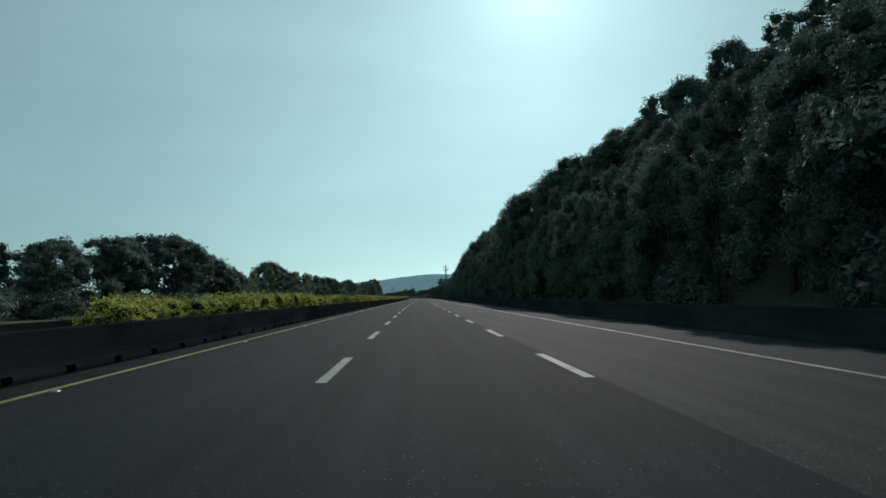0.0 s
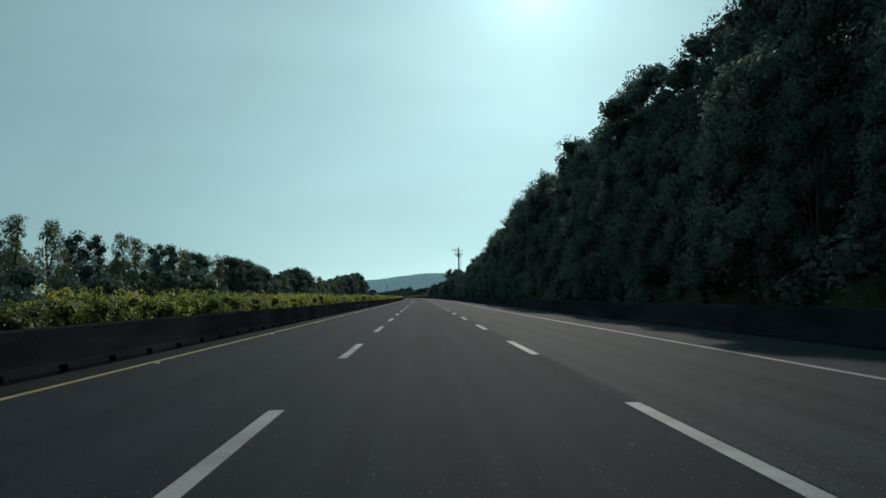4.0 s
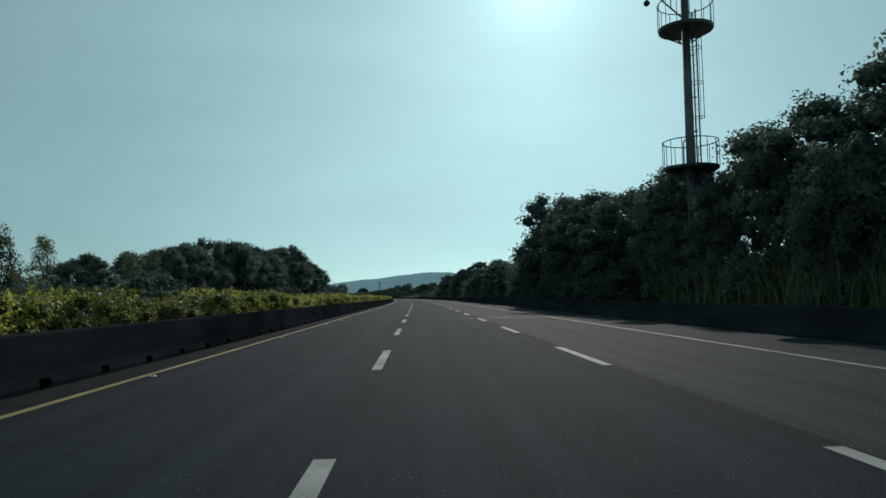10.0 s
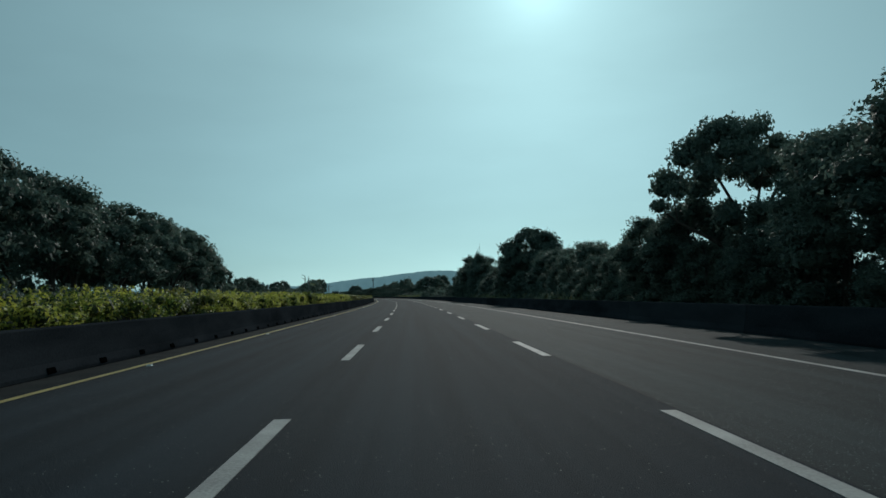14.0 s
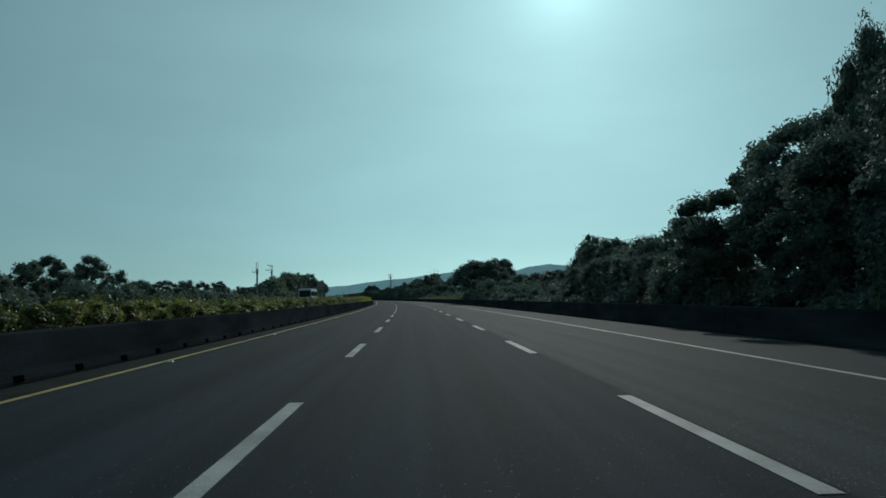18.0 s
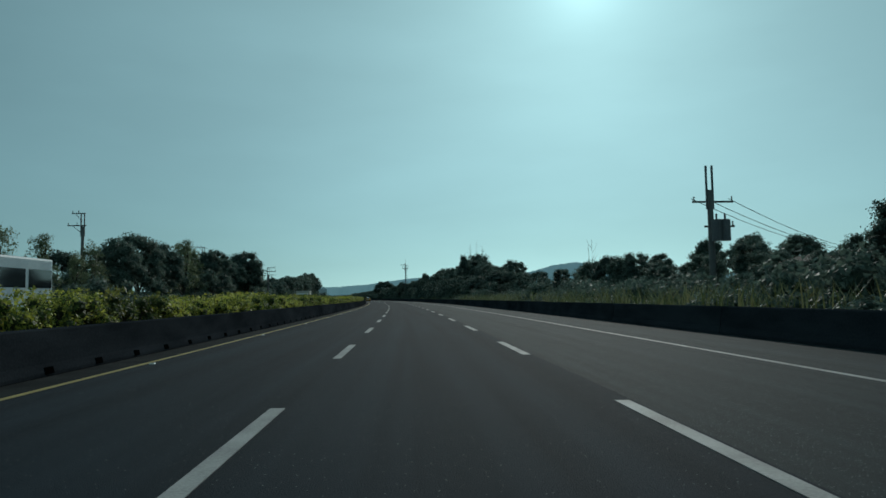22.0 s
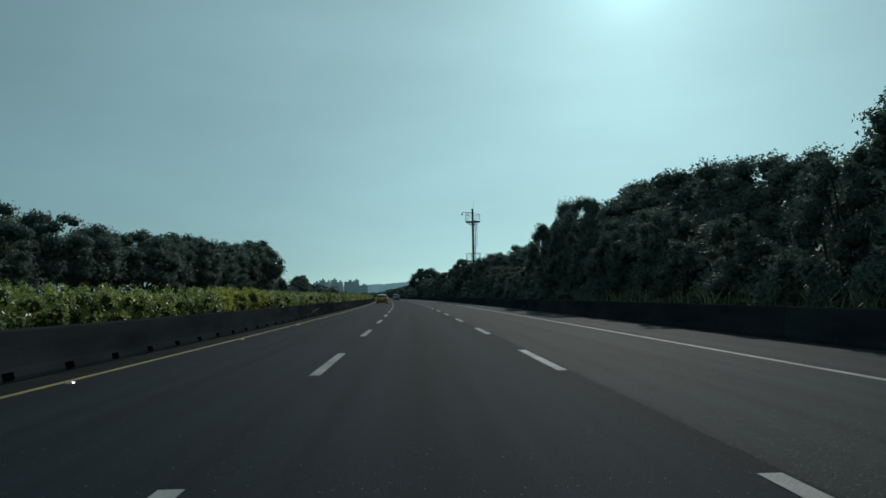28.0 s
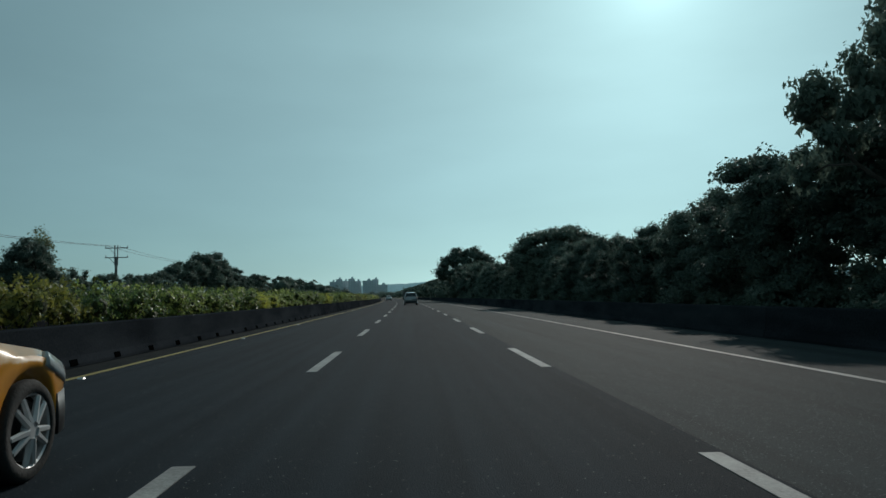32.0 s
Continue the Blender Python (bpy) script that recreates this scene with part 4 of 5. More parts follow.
# hedge on the median
def hedge_kind(seed, leaf):
    rs = np.random.RandomState(seed)
    n = 40
    cs = np.stack([rs.uniform(-0.58, 0.58, n), np.linspace(-2.0, 2.0, n) + rs.uniform(-0.1, 0.1, n), rs.uniform(0.06, 0.56, n)], 1)
    rr = rs.uniform(0.2, 0.32, n)
    base = new("hedge", None)
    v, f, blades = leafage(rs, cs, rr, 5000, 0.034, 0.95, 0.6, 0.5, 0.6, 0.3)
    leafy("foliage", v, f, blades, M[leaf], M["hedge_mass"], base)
    # young shoots that stand up from the clipped top
    cs = np.stack([rs.uniform(-0.6, 0.6, 34), rs.uniform(-2, 2, 34), rs.uniform(0.60, 0.82, 34)], 1)
    v, f, blades = leafage(rs, cs, np.full(34, 0.07), 330, 0.036, 1.5, 0.0)
    tagged(link("new_growth", v.tolist(), f.tolist(), M[leaf], base), "pale young shoots", kind="stuff")
    tv, tf = [], []
    for i in range(8):
        y = -1.75 + 0.5 * i
        limb(tv, tf, [(0, y, -0.02), (rs.uniform(-0.2, 0.2), y + rs.uniform(-0.1, 0.1), 0.25), (rs.uniform(-0.4, 0.4), y + rs.uniform(-0.3, 0.3), 0.55)], 0.02, 0.007, 4)
    tagged(link("stem", tv, tf, M["bark"], base), "thin woody stem", kind="stuff")
    return base


HEDGES = [hedge_kind(s, leaf) for s, leaf in ((61, "hedge"), (62, "hedge"), (63, "hedge"), (64, "hedge_olive"), (65, "hedge_olive"), (66, "hedge_green"), (67, "hedge_green"))]
for st in np.arange(17.6, 1100.0, 4.0):
    olive = 455 < st < 580 or rnd.random() < 0.08
    green = st > 745 and rnd.random() < 0.9
    proto = HEDGES[rnd.randrange(3, 5) if olive else rnd.randrange(5, 7) if green else rnd.randrange(3)]
    tall = float(np.interp(st, [0, 440, 470, 560, 590, 640, 780, 860, 1100], [0.96, 0.98, 0.84, 0.84, 0.98, 0.98, 1.06, 1.2, 1.18])) * (1.0 + 0.16 * noise.noise((st * 0.09, 0, 0))) * (0.8 if rnd.random() < 0.10 else 1.0)
    m = stand(st + rnd.uniform(-0.25, 0.25), -7.42 + rnd.uniform(-0.07, 0.07), 0.60, rnd.choice((0, 180)), 1.0, tall * rnd.uniform(0.95, 1.05))
    ob = copy_thing(proto, m)
    tagged(ob, "clipped olive-green hedge growing behind the concrete barrier" if olive else "clipped green hedge growing behind the concrete barrier" if green else "clipped yellow-green hedge growing behind the concrete barrier", "hedge", "hedge on the median")

# the patterns from which the plants were copied are not part of the place
for proto in {p for group in KINDS.values() for p in group} | set(SHRUBS) | set(HEDGES):
    for ob in [*proto.children_recursive, proto]:
        bpy.data.objects.remove(ob)


# ------------------------------------------------------------------ masts and poles
def camera_mast(st, off, spike, tall):
    """A steel mast 16 m high with two railed platforms, a caged ladder and an arm."""
    base = tagged(new("camera_mast", None), "tall grey steel mast with two railed round platforms", "mast", "masts beside the hard shoulder")
    bm = bmesh.new()
    rod(bm, (0, 0, -0.3), (0, 0, 15.6), 0.215, 0.16, 14)
    part("pole", bm, M["steel"], base, smooth=True)
    bm = bmesh.new()
    rod(bm, (0.12, 0, 15.4), (0.12, 0, 15.6 + spike), 0.02, 0.008, 6)
    part("lightning_rod", bm, M["steel"], base)
    for z in (6.85, 13.4):
        bm = bmesh.new()
        q = bmesh.ops.create_cone(bm, cap_ends=True, segments=24, radius1=1.12, radius2=1.16, depth=0.12)
        bmesh.ops.translate(bm, verts=q["verts"], vec=(0, 0, z))
        deck = part("platform", bm, M["steel"], base, "round steel platform")
        for i in range(6):
            a = math.pi * i / 3
            bm = bmesh.new()
            rod(bm, (0.22 * math.cos(a), 0.22 * math.sin(a), z - 0.6), (1.0 * math.cos(a), 1.0 * math.sin(a), z - 0.06), 0.035)
            part("brace", bm, M["steel"], deck)
        bm = bmesh.new()
        ring(bm, 1.14, z + 1.25, 0.025)
        for i in range(14):
            a = 2 * math.pi * i / 14
            rod(bm, (1.14 * math.cos(a), 1.14 * math.sin(a), z + 0.05), (1.14 * math.cos(a), 1.14 * math.sin(a), z + 1.25), 0.016, n=5)
        part("railing", bm, M["steel"], deck)
    bm = bmesh.new()
    for x in (-0.2, 0.2):
        rod(bm, (0.36, x, 2.5), (0.36, x, 14.3), 0.032, n=6)
    for i in range(39):
        rod(bm, (0.36, -0.2, 2.7 + 0.3 * i), (0.36, 0.2, 2.7 + 0.3 * i), 0.013, n=5)
    for z in (4.0, 8.6, 10.2, 12.2):
        rod(bm, (0.16, 0, z), (0.36, 0, z), 0.03, n=5)
    ladder = part("ladder", bm, M["steel"], base)
    for z in (9.25, 10.9, 12.55):
        bm = bmesh.new()
        ring(bm, 0.26, 0, 0.018, 14, 4)
        bmesh.ops.translate(bm, verts=bm.verts, vec=(0.40, 0, z))
        part("cage_hoop", bm, M["steel"], ladder)
    bm = bmesh.new()
    rod(bm, (-0.30, 0, 6.4), (-0.30, 0, 8.1), 0.03, n=6)
    rod(bm, (-0.30, 0, 8.1), (-0.15, 0, 8.25), 0.03, n=6)
    part("conduit", bm, M["steel"], base)
    bm = bmesh.new()
    for a in (-0.7, 0.0, 0.7):
        rod(bm, (0.40 + 0.26 * math.cos(a), 0.26 * math.sin(a), 9.2), (0.40 + 0.26 * math.cos(a), 0.26 * math.sin(a), 13.2), 0.012, n=4)
    part("cage_bar", bm, M["steel"], ladder)
    bm = bmesh.new()
    rod(bm, (0, 0, 15.0), (-1.7, 0, 15.0), 0.045)
    rod(bm, (-0.15, 0, 14.0), (-1.15, 0, 14.97), 0.035)
    rod(bm, (-0.6, 0, 14.45), (-0.6, 0, 15.0), 0.025)
    arm = part("bracket_arm", bm, M["steel"], base)
    bm = bmesh.new()
    rod(bm, (-1.65, 0, 15.0), (-1.65, 0, 14.75), 0.03)
    q = bmesh.ops.create_uvsphere(bm, u_segments=12, v_segments=8, radius=0.14)
    bmesh.ops.translate(bm, verts=q["verts"], vec=(-1.65, 0, 14.68))
    part("dome_camera", bm, M["trim"], arm, "small hanging dome camera", True)
    bm = bmesh.new()
    box(bm, (0.5, 0.35, 0.9), (0.0, -0.42, 1.9), 0.02)
    part("control_box", bm, M["steel"], base)
    base.matrix_basis = stand(st, off, land(st, off) * 0.3, 0.0, 1.0, tall)
    return base


camera_mast(297.4, 10.5, 2.9, 0.92)
camera_mast(867.6, 10.75, 1.5, 0.935)


def utility_pole(st, off, top, arms, label, twin=True, box_on=False, turn=0.0):
    base = tagged(new("utility_pole", None), label, "utility pole", "power poles")
    bm = bmesh.new()
    rod(bm, (0, 0, -0.5), (0, 0, top - 1.3), 0.19, 0.14, 12)
    part("shaft", bm, M["pole"], base, smooth=True)
    bm = bmesh.new()
    for x in ((-0.16, 0.16) if twin else (0.0,)):
        box(bm, (0.09, 0.09, 2.3), (x, 0, top - 1.15))
    part("top_bracket", bm, M["steel"], base)
    for z, x0, x1 in arms:
        bm = bmesh.new()
        box(bm, (x1 - x0, 0.09, 0.1), ((x0 + x1) / 2, 0.1, top + z), 0.01)
        if abs(x0) > 0.9:
            rod(bm, (-0.1, 0.1, top + z - 0.8), (x0 * 0.7, 0.1, top + z), 0.025)
        arm = part("crossarm", bm, M["steel"], base)
        for x in (x0 + 0.08, (x0 + x1) / 2, x1 - 0.08):
            if abs(x) > 0.3:
                bm = bmesh.new()
                for i in range(3):
                    rod(bm, (x, 0.1, top + z + 0.06 + 0.08 * i), (x, 0.1, top + z + 0.12 + 0.08 * i), 0.055, 0.03, 8)
                part("insulator", bm, M["porcelain"], arm)
    if box_on:
        for x in (0.1, 0.55):
            bm = bmesh.new()
            rod(bm, (x, -0.45, top - 4.0), (x, -0.45, top - 2.9), 0.26, n=12)
            rod(bm, (x, -0.45, top - 2.9), (x, -0.45, top - 2.6), 0.05, n=6)
            part("transformer", bm, M["steel"], base, "grey drum transformer")
    base.matrix_basis = stand(st, off, 0.0, turn)
    return base


GREY = "grey concrete power pole with steel crossarms"
utility_pole(620.1, -27.6, 8.4, [(-1.9, -0.9, 0.25)], GREY)
utility_pole(667.0, -31.8, 10.0, [(0.0, -1.1, 0.2), (-1.2, -1.5, 0.3)], GREY)
utility_pole(714.0, -32.0, 10.0, [(0.0, -1.1, 0.2), (-1.2, -1.5, 0.3)], GREY)
utility_pole(723.4, -23.0, 7.0, [(-0.1, -0.2, 1.2), (-0.75, -0.2, 1.3)], "slim pale pole with two crossarms beside the road")
utility_pole(795.0, -34.5, 9.4, [(-0.3, -1.2, 1.2), (-1.5, -1.0, 1.0)], GREY)
utility_pole(814.0, -34.2, 9.0, [(-0.3, -1.2, 1.2)], GREY)
utility_pole(951.0, -33.8, 7.6, [(-0.3, -1.3, 1.3), (-1.4, -1.3, 1.3)], GREY)
utility_pole(1000.0, -33.8, 7.6, [(-0.3, -1.3, 1.3)], GREY)
utility_pole(631.5, 15.5, 7.8, [(-1.9, -0.9, 1.3), (-3.2, -0.3, 1.3)], "grey power pole with crossarms and drum transformers", True, True)
utility_pole(900.0, 42.0, 8.5, [(-0.3, -1.2, 1.2)], GREY)


def wire(a, b, sag):
    cu = bpy.data.curves.new("power_line", "CURVE")
    cu.dimensions, cu.bevel_depth, cu.bevel_resolution = "3D", 0.018, 1
    sp = cu.splines.new("POLY")
    sp.points.add(14)
    for i in range(15):
        u = i / 14
        p = Vector(a).lerp(Vector(b), u)
        sp.points[i].co = (p.x, p.y, p.z - sag * 4 * u * (1 - u), 1)
    ob = new("power_line", cu)
    cu.materials.append(M["cable"])
    return tagged(ob, "thin black power line between the poles", "cable", "power lines")


for x in (-1.0, -0.2, 1.0):
    wire(at(631.5, 15.5 + x, 6.05), at(665, 46 + x, 5.4), 0.5)
for x in (-0.9, 0.2):
    wire(at(951, -33.8 + x, 7.5), at(1000, -33.8 + x, 7.5), 0.6)
    wire(at(951, -33.8 + x, 7.5), at(880, -36 + x, 8.0), 0.9)
    wire(at(795, -34.5 + x, 9.2), at(714, -32 + x, 10.0), 0.9)


# ------------------------------------------------------------------ vehicles
def wheel(parent, x, y, r, w, spokes=10):
    hub = new("wheel", None)
    hub.parent = parent
    out = 1 if x > 0 else -1
    prof = [(r * 0.72, -w / 2), (r * 0.93, -w / 2), (r, -w * 0.36), (r, w * 0.36), (r * 0.93, w / 2), (r * 0.72, w / 2), (r * 0.68, 0)]
    n = 28
    vs = [(q[1], q[0] * math.cos(2 * math.pi * i / n), q[0] * math.sin(2 * math.pi * i / n)) for i in range(n) for q in prof]
    k = len(prof)
    fs = [(i * k + j, ((i + 1) % n) * k + j, ((i + 1) % n) * k + (j + 1) % k, i * k + (j + 1) % k) for i in range(n) for j in range(k)]
    link("tyre", vs, fs, M["rubber"], hub, "", True)
    bm = bmesh.new()
    xo = out * w * 0.44
    for i in range(spokes):
        a = 2 * math.pi * (i + (0.16 if i % 2 else -0.16)) / spokes
        p, q = (xo + out * 0.012, 0.05 * math.cos(a), 0.05 * math.sin(a)), (xo, r * 0.69 * math.cos(a), r * 0.69 * math.sin(a))
        rod(bm, p, q, 0.026, 0.019, 6)
    rod(bm, (xo - out * 0.02, 0, 0), (xo + out * 0.025, 0, 0), 0.07, 0.055, 14)
    rim_ring = [(r * 0.68, xo), (r * 0.73, xo + out * 0.012), (r * 0.73, xo - out * 0.05), (r * 0.68, xo - out * 0.05)]
    o = [[bm.verts.new((b, a * math.cos(2 * math.pi * i / 28), a * math.sin(2 * math.pi * i / 28))) for a, b in rim_ring] for i in range(28)]
    for i in range(28):
        for j in range(4):
            bm.faces.new((o[i][j], o[(i + 1) % 28][j], o[(i + 1) % 28][(j + 1) % 4], o[i][(j + 1) % 4]))
    part("rim", bm, M["rim"], hub, "silver alloy rim")
    bm = bmesh.new()
    rod(bm, (-w * 0.2, 0, 0), (w * 0.2, 0, 0), r * 0.6, n=20)
    part("brake_disc", bm, M["trim"], hub)
    hub.matrix_basis = Matrix.Translation((x, y, r))


def car(st, off, paint_key, label, kind="sedan", backwards=False, taxi=False):
    """A car that faces along the road; lengths from its front axle, y ahead."""
    P = M[paint_key]
    base = tagged(new("car", None), label, "car", "cars on the motorway")
    W = 0.885 if kind == "sedan" else 0.91
    RW, ax = 0.325 if kind == "sedan" else 0.35, -2.70
    front, rear = 0.88, ax - 0.98
    belt = [(front, 0.60), (front - 0.08, 0.70), (0.35, 0.80), (-0.45, 0.93), (-1.4, 0.95), (-2.6, 0.99), (rear + 0.45, 1.02), (rear + 0.06, 0.98), (rear, 0.90)]
    if kind == "suv":
        belt = [(front, 0.72), (front - 0.08, 0.86), (0.35, 0.97), (-0.45, 1.05), (-1.4, 1.06), (-2.6, 1.10), (rear + 0.3, 1.12), (rear + 0.06, 1.08), (rear, 1.0)]
    by = [b[0] for b in belt][::-1]
    bz = [b[1] for b in belt][::-1]
    ys = sorted(set(np.round(np.concatenate([np.linspace(rear, front, 46), np.linspace(-0.42, 0.42, 17), np.linspace(ax - 0.42, ax + 0.42, 17)]), 3)))
    bm = bmesh.new()
    secs = []
    for y in ys:
        zt = float(np.interp(y, by, bz))
        nose = max(0.0, min(1.0, (front - y) / 0.75))
        tailw = max(0.0, min(1.0, (y - rear) / 0.45))
        w = W * (0.66 + 0.34 * math.sqrt(nose)) * (0.88 + 0.12 * math.sqrt(tailw))
        zb = 0.20 + 0.12 * max(0, 1 - nose * 1.6) + 0.12 * max(0, 1 - tailw * 1.6)
        for c in (0.0, ax):
            q = (RW + 0.055) ** 2 - (y - c) ** 2
            if q > 0:
                zb = max(zb, RW + math.sqrt(q))
        zb = min(zb, zt - 0.08)
        mid = zb + (zt - zb) * 0.62
        half = [(0.0, min(zb, 0.30)), (w * 0.72, min(zb, 0.30)), (w * 0.955, zb), (w * 0.99, zb + 0.02), (w, mid), (w * 0.975, zt - 0.07), (w * 0.92, zt), (w * 0.6, zt + 0.035), (0.0, zt + 0.05)]
        secs.append([bm.verts.new((x, y, z)) for x, z in half] + [bm.verts.new((-x, y, z)) for x, z in half[-2:0:-1]])
    k = len(secs[0])
    for a, b in zip(secs, secs[1:]):
        for j in range(k):
            bm.faces.new((a[j], b[j], b[(j + 1) % k], a[(j + 1) % k]))
    bm.faces.new(secs[0])
    bm.faces.new(secs[-1])
    part("body", bm, P, base, "", True)
    # cabin
    roof = 1.47 if kind == "sedan" else 1.70
    if kind == "sedan":
        cab = [(-0.42, 0.90, 0.0), (-1.15, roof - 0.06, 1.0), (-1.7, roof, 1.0), (-2.5, roof - 0.03, 1.0), (-2.95, roof - 0.13, 1.0), (rear + 0.45, 1.02, 0.0)]
    else:
        cab = [(-0.42, 1.0, 0.0), (-1.05, roof - 0.07, 1.0), (-1.7, roof, 1.0), (-2.6, roof - 0.02, 1.0), (-3.25, roof - 0.08, 1.0), (rear + 0.12, 1.10, 0.0)]
    bm = bmesh.new()
    secs = []
    for y, z, u in cab:
        zt = float(np.interp(y, by, bz))
        wb, wr = W * 0.93, W * (0.70 if u else 0.86)
        secs.append([bm.verts.new((sx * w, y, zz)) for sx, w, zz in ((1, wb, zt - 0.02), (1, wr, z - 0.05), (1, wr * 0.86, z), (-1, wr * 0.86, z), (-1, wr, z - 0.05), (-1, wb, zt - 0.02))])
    for a, b in zip(secs, secs[1:]):
        for j in range(5):
            bm.faces.new((a[j], b[j], b[j + 1], a[j + 1]))
    part("windows", bm, M["glass"], base, "dark tinted windows")
    bm = bmesh.new()
    rz = [c for c in cab if c[2]]
    secs = [[bm.verts.new((x * W, y, z + dz)) for x, dz in ((0.715, -0.045), (0.60, 0.012), (0.0, 0.03), (-0.60, 0.012), (-0.715, -0.045))] for y, z, u in rz]
    for a, b in zip(secs, secs[1:]):
        for j in range(4):
            bm.faces.new((a[j], b[j], b[j + 1], a[j + 1]))
    part("roof", bm, P, base, "", True)
    def wide_at(y):
        nose, tailw = max(0.0, min(1.0, (front - y) / 0.75)), max(0.0, min(1.0, (y - rear) / 0.45))
        return W * (0.66 + 0.34 * math.sqrt(nose)) * (0.88 + 0.12 * math.sqrt(tailw))

    def skin(name, y0, y1, low, high, mat, words, sx):
        """A piece that lies on the flank round the front corner, between two height lines."""
        bm = bmesh.new()
        rows = []
        for i in range(13):
            u = i / 12
            y = y0 + (y1 - y0) * u
            za, zb = low[0] + (low[1] - low[0]) * u, high[0] + (high[1] - high[0]) * u
            w = wide_at(y)
            rows.append([bm.verts.new((sx * x, y, z)) for x, z in ((w - 0.03, za), (w + 0.010, za), (w + 0.014, (za + zb) / 2), (w + 0.004, zb), (w - 0.03, zb))])
        for a, b in zip(rows, rows[1:]):
            for j in range(5):
                bm.faces.new((a[j], b[j], b[(j + 1) % 5], a[(j + 1) % 5]))
        bm.faces.new(rows[0])
        bm.faces.new(rows[-1])
        part(name, bm, mat, base, words, True)

    for sx in (1, -1):
        bm = bmesh.new()
        for (y0, z0), (y1, z1) in (((cab[0][0] + 0.02, cab[0][1] + 0.02), (rz[0][0], rz[0][1] - 0.03)), ((rz[-1][0], rz[-1][1] - 0.03), (cab[-1][0], cab[-1][1]))):
            rod(bm, (sx * W * 0.88, y0, z0), (sx * W * 0.705, y1, z1), 0.045, 0.04, 6) if y0 > -1 else rod(bm, (sx * W * 0.705, y0, z0), (sx * W * 0.88, y1, z1), 0.06, 0.07, 6)
        yb = -1.75
        rod(bm, (sx * W * 0.935, yb, float(np.interp(yb, by, bz))), (sx * W * 0.70, yb - 0.1, roof - 0.05), 0.035, 0.03, 6)
        part("pillar", bm, P, base)
        bm = bmesh.new()
        box(bm, (0.17, 0.09, 0.12), (sx * (W + 0.07), -0.86, 0.98 if kind == "sedan" else 1.10), 0.03)
        part("wing_mirror", bm, P, base)
        lift = 0.0 if kind == "sedan" else 0.14
        skin("headlight", front - 0.02, 0.16, (0.51 + lift, 0.72 + lift), (0.62 + lift, 0.815 + lift), M["lamp"], "clear wrap-around headlight", sx)
        skin("bumper_corner", front - 0.01, 0.43, (0.22, 0.22), (0.50 + lift, 0.50 + lift), M["trim"], "dark bumper corner", sx)
        bm = bmesh.new()
        box(bm, (0.30, 0.07, 0.15), (sx * W * 0.72, rear + 0.045, 0.86 if kind == "sedan" else 0.98), 0.02)
        part("tail_light", bm, M["tail"], base, "red tail light")
        bm = bmesh.new()
        for yh in (-1.45, -2.45):
            box(bm, (0.03, 0.18, 0.03), (sx * W * 0.985, yh, 0.82), 0.008)
        part("door_handle", bm, P, base)
        for y in (0.0, ax):
            wheel(base, sx * (W - 0.108), y, RW, 0.20)
    bm = bmesh.new()
    box(bm, (1.3, 0.10, 0.22), (0, front - 0.07, 0.38), 0.03)
    part("grille", bm, M["trim"], base)
    bm = bmesh.new()
    box(bm, (0.36, 0.02, 0.16), (0, rear + 0.0, 0.70), 0.005)
    part("number_plate", bm, M["plate"], base)
    bm = bmesh.new()
    box(bm, (1.5, 0.12, 0.24), (0, rear + 0.06, 0.42), 0.04)
    part("rear_bumper", bm, P if kind == "sedan" else M["trim"], base)
    if taxi:
        bm = bmesh.new()
        box(bm, (0.5, 0.16, 0.13), (0, -1.75, roof + 0.09), 0.03)
        part("roof_sign", bm, M["lamp"], base, "white lamp box on the roof")
    base.matrix_basis = stand(st, off, 0.0, 180 if backwards else 0)
    return base


car(873.15, -3.57, "taxi", "orange-yellow saloon taxi in the fast lane", "sedan", False, True)
car(966.0, 0.15, "silver", "silver estate car ahead in the middle lane", "suv")
car(1090.0, -3.6, "white_paint", "white saloon far ahead in the fast lane", "sedan")
car(374.0, -14.3, "white_paint", "white saloon on the opposite carriageway", "sedan", True)
car(190.0, -14.3, "white_paint", "white saloon on the opposite carriageway", "sedan", True)


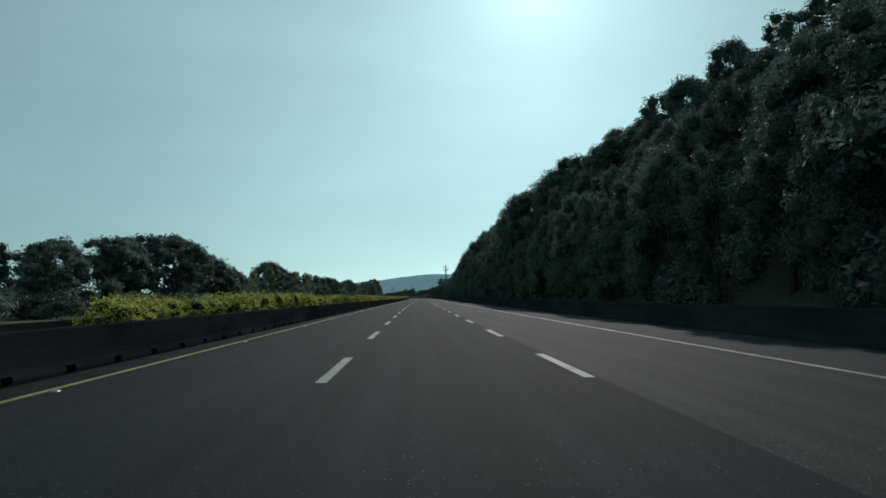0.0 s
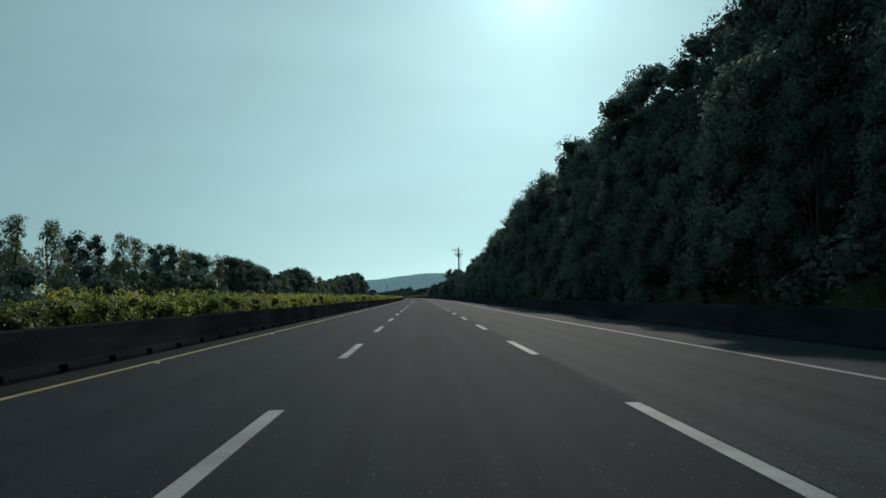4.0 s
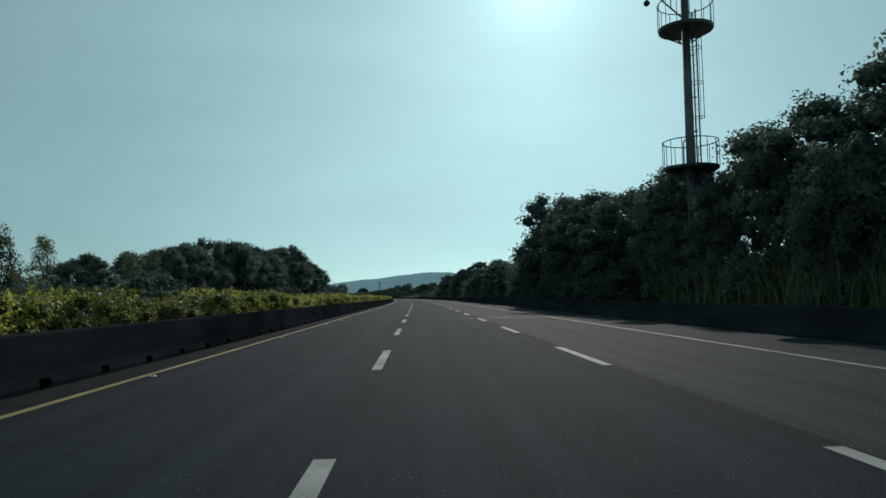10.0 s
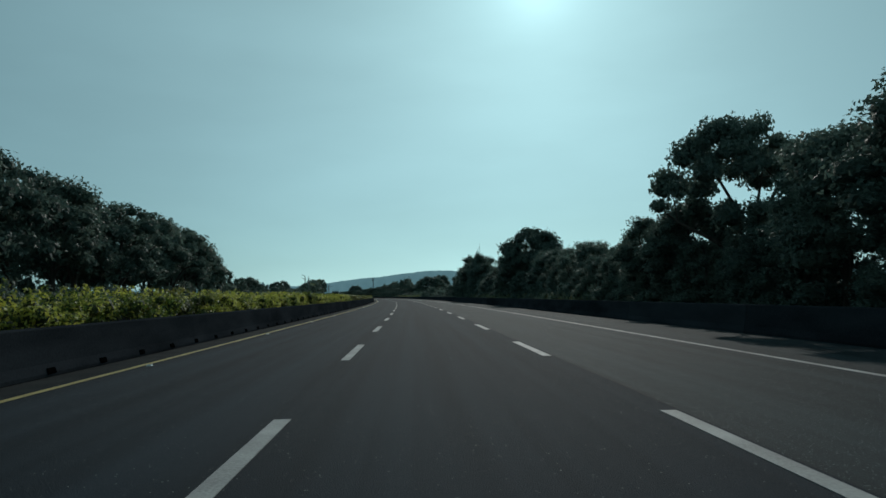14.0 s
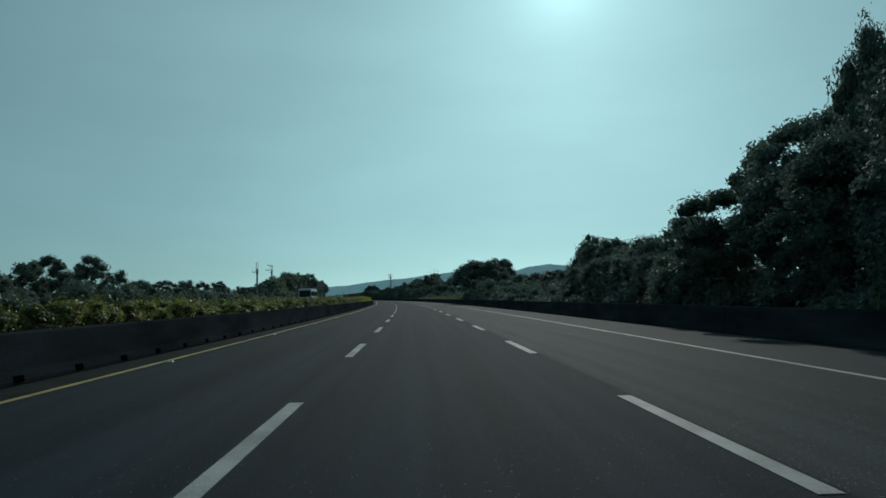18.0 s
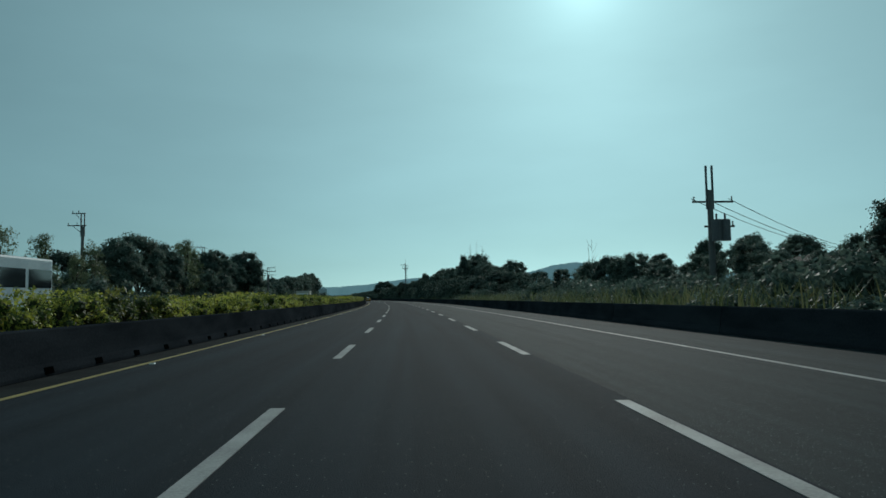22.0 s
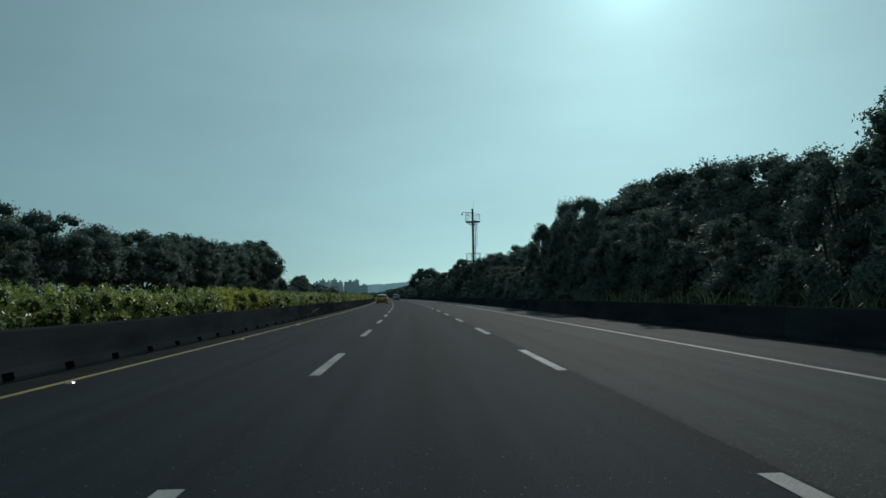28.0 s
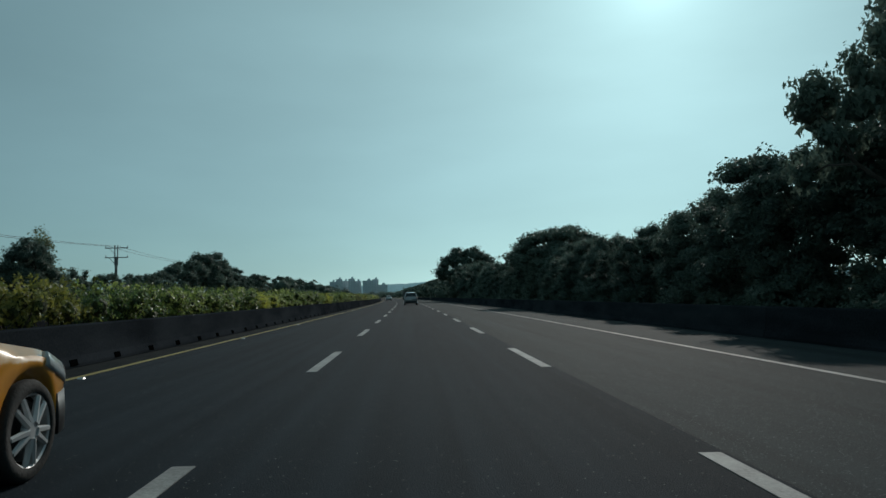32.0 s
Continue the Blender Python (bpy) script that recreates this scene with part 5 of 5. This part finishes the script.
def lorry(st, off, length, high, key, label, name, windows=False, backwards=True):
    base = tagged(new(name, None), label, name, "vehicles on the motorway")
    bm = bmesh.new()
    cab = 0.0 if windows else 1.9
    box(bm, (2.4, length - cab, high - 0.75), (0, -(length - cab) / 2 - cab, 0.75 + (high - 0.75) / 2), 0.10 if windows else 0.03)
    body = part("body", bm, M[key], base)
    if windows:
        for sx in (1, -1):
            for i in range(5):
                bm = bmesh.new()
                box(bm, (0.03, length / 5 - 0.28, 0.85), (sx * 1.2, -(i + 0.5) * length / 5, high - 0.95), 0.01)
                part("side_window", bm, M["glass"], body)
        for y in (0.0, -length):
            bm = bmesh.new()
            box(bm, (2.1, 0.04, 1.25), (0, y, high - 1.0), 0.015)
            part("windscreen", bm, M["glass"], body)
    else:
        bm = bmesh.new()
        box(bm, (2.1, cab - 0.1, min(high - 0.5, 1.7)), (0, -cab / 2, 0.55 + min(high - 0.5, 1.7) / 2), 0.10)
        part("cab", bm, M["white_paint"], base)
        bm = bmesh.new()
        box(bm, (1.8, 0.04, 0.7), (0, 0.0, 1.65), 0.01)
        part("windscreen", bm, M["glass"], base)
    for y in (-1.2 if windows else -0.9, -length + (2.2 if windows else 1.3)):
        for x in (-1.02, 1.02):
            wheel(base, x, y, 0.46, 0.26, 6)
    bm = bmesh.new()
    box(bm, (0.9, length - 1.0, 0.22), (0, -length / 2, 0.62))
    part("chassis", bm, M["trim"], base)
    base.matrix_basis = stand(st, off, 0.0, 180 if backwards else 0)


lorry(619.0, -18.6, 11.5, 3.25, "bus_paint", "pale blue coach on the opposite carriageway", "bus", True)
lorry(722.0, -17.0, 5.6, 2.7, "cream", "small lorry with a cream box body on the opposite carriageway", "lorry")
lorry(1150.0, 3.65, 7.5, 3.2, "tarp", "dark covered lorry far ahead in the slow lane", "lorry", False, False)

# ------------------------------------------------------------------ distance
RIDGE_AT = [-60, -40, -25, -18, -10.5, -8.7, -7.4, -6, -4, -2.4, -0.8, 1.8, 3.2, 4.6, 5.5, 6.6, 8.3, 9.8, 11.2, 13, 16, 22, 30, 45, 70]
RIDGE_UP = [0.6, 0.7, 0.7, 0.75, 0.9, 1.0, 1.08, 1.3, 1.5, 1.63, 1.86, 2.05, 1.95, 1.74, 2.0, 2.28, 2.5, 2.28, 1.86, 1.6, 1.4, 1.5, 1.4, 1.2, 0.8]
vs, fs = [], []
cols = 900
for i in range(cols + 1):
    b = -60 + 130 * i / cols
    up = float(np.interp(b, RIDGE_AT, RIDGE_UP)) + 0.05 * noise.noise((b * 0.8, 0, 0)) + 0.03 * noise.noise((b * 4.5, 1, 0)) + 0.035 * noise.noise((b * 16, 2, 0))
    for k, (dist, share) in enumerate(((3700, -0.02), (3780, 0.35), (3880, 0.75), (3960, 1.0), (4050, 0.8))):
        d = dist + 60 * noise.noise((b * 1.3, k, 5))
        vs.append((d * math.sin(radians(b)), 350 + d * math.cos(radians(b)), d * math.tan(radians(up)) * share + (6 * noise.noise((b * 2, k, 9)) if 0 < k < 3 else 0)))
for i in range(cols):
    for k in range(4):
        a = i * 5 + k
        fs.append((a, a + 5, a + 6, a + 1))
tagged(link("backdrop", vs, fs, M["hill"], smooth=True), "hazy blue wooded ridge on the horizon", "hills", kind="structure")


def block(bearing, dist, wide, high, floors, cols):
    """A far block of flats."""
    base = tagged(new("apartment_block", None), "pale block of flats far off in the haze", "building", "blocks of flats on the horizon")
    bm = bmesh.new()
    box(bm, (wide, 16, high), (0, 0, high / 2))
    box(bm, (wide * 0.3, 8, 4), (wide * 0.1, 0, high + 2))
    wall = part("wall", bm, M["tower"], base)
    pane = None
    for i in range(floors):
        for j in range(cols):
            m = Matrix.Translation((-wide / 2 + (j + 0.5) * wide / cols, -8.05, (i + 0.55) * high / floors))
            if pane is None:
                bm = bmesh.new()
                box(bm, (wide / cols * 0.55, 0.25, high / floors * 0.5), (0, 0, 0))
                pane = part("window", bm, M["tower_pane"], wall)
                pane.matrix_basis = m
            else:
                again(pane, wall, m)
    e = at(868, 0)
    b = radians(bearing)
    base.matrix_basis = pose(e.x - dist * math.sin(b), e.y + dist * math.cos(b), 0, 0, 0, bearing)


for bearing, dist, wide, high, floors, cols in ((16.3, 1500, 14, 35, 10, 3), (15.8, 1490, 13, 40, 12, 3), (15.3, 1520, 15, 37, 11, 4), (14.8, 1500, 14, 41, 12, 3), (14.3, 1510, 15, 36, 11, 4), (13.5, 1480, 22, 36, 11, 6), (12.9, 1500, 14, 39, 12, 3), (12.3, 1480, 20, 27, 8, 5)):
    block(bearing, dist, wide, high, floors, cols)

# low farm sheds behind the power pole
for st, off, w, l, h in ((650.0, 36.0, 9.0, 14.0, 3.6), (634.0, 42.0, 12.0, 9.0, 3.6)):
    base = tagged(new("shed", None), "low farm shed with a rusty sheet roof", "shed", "sheds beyond the verge")
    bm = bmesh.new()
    box(bm, (w, l, h - 0.8), (0, 0, (h - 0.8) / 2))
    part("wall", bm, M["concrete"], base)
    bm = bmesh.new()
    a = [bm.verts.new((x, y, z)) for x, y, z in ((-w * 0.55, -l * 0.54, h - 0.9), (w * 0.55, -l * 0.54, h - 0.9), (0, -l * 0.54, h + 0.3), (-w * 0.55, l * 0.54, h - 0.9), (w * 0.55, l * 0.54, h - 0.9), (0, l * 0.54, h + 0.3))]
    for f in ((0, 1, 2), (3, 5, 4), (0, 2, 5, 3), (1, 4, 5, 2)):
        bm.faces.new([a[i] for i in f])
    part("roof", bm, M["shed"], base)
    base.matrix_basis = stand(st, off, land(st, off))
# far woods that close the view
vs_c, rr_c = [], []
rs = np.random.RandomState(3)
for st in np.arange(1020, 1700, 9.0):
    for off in (-26, 13, -40, 26):
        p = at(st + rs.uniform(-4, 4), off + rs.uniform(-3, 3), 0)
        for k in range(3):
            vs_c.append((p.x + rs.uniform(-3, 3), p.y + rs.uniform(-3, 3), rs.uniform(1.2, 4.0)))
            rr_c.append(rs.uniform(1.6, 2.8))
for st in np.arange(1700, 2500, 14.0):
    for off in np.arange(-150, 150, 14.0):
        if st > 1700 + 3 * abs(off) * 0.5 and (abs(off + 7) > 24 or st > 2100):
            p = at(st + rs.uniform(-6, 6), off + rs.uniform(-6, 6), 0)
            vs_c.append((p.x, p.y, rs.uniform(1.5, 5.0)))
            rr_c.append(rs.uniform(4.0, 6.5))
for st in np.arange(-20, 1020, 7.0):
    for off in (-46, -58):
        p = at(st + rs.uniform(-3, 3), off + rs.uniform(-4, 4), 0)
        vs_c.append((p.x, p.y, rs.uniform(0.8, 2.2)))
        rr_c.append(rs.uniform(1.8, 3.0))
    if st > 540:
        p = at(st + rs.uniform(-3, 3), 36 + rs.uniform(-4, 4), 0)
        vs_c.append((p.x, p.y, rs.uniform(0.8, 1.6)))
        rr_c.append(rs.uniform(1.6, 2.4))
v, f, blades = leafage(rs, vs_c, rr_c, 130000, 0.42, 0.8, 0.6, 0.4)
tagged(leafy("far_woods", v, f, blades, M["leaf"], M["mass"]), "dark green woods along the road ahead", "woods", kind="stuff")
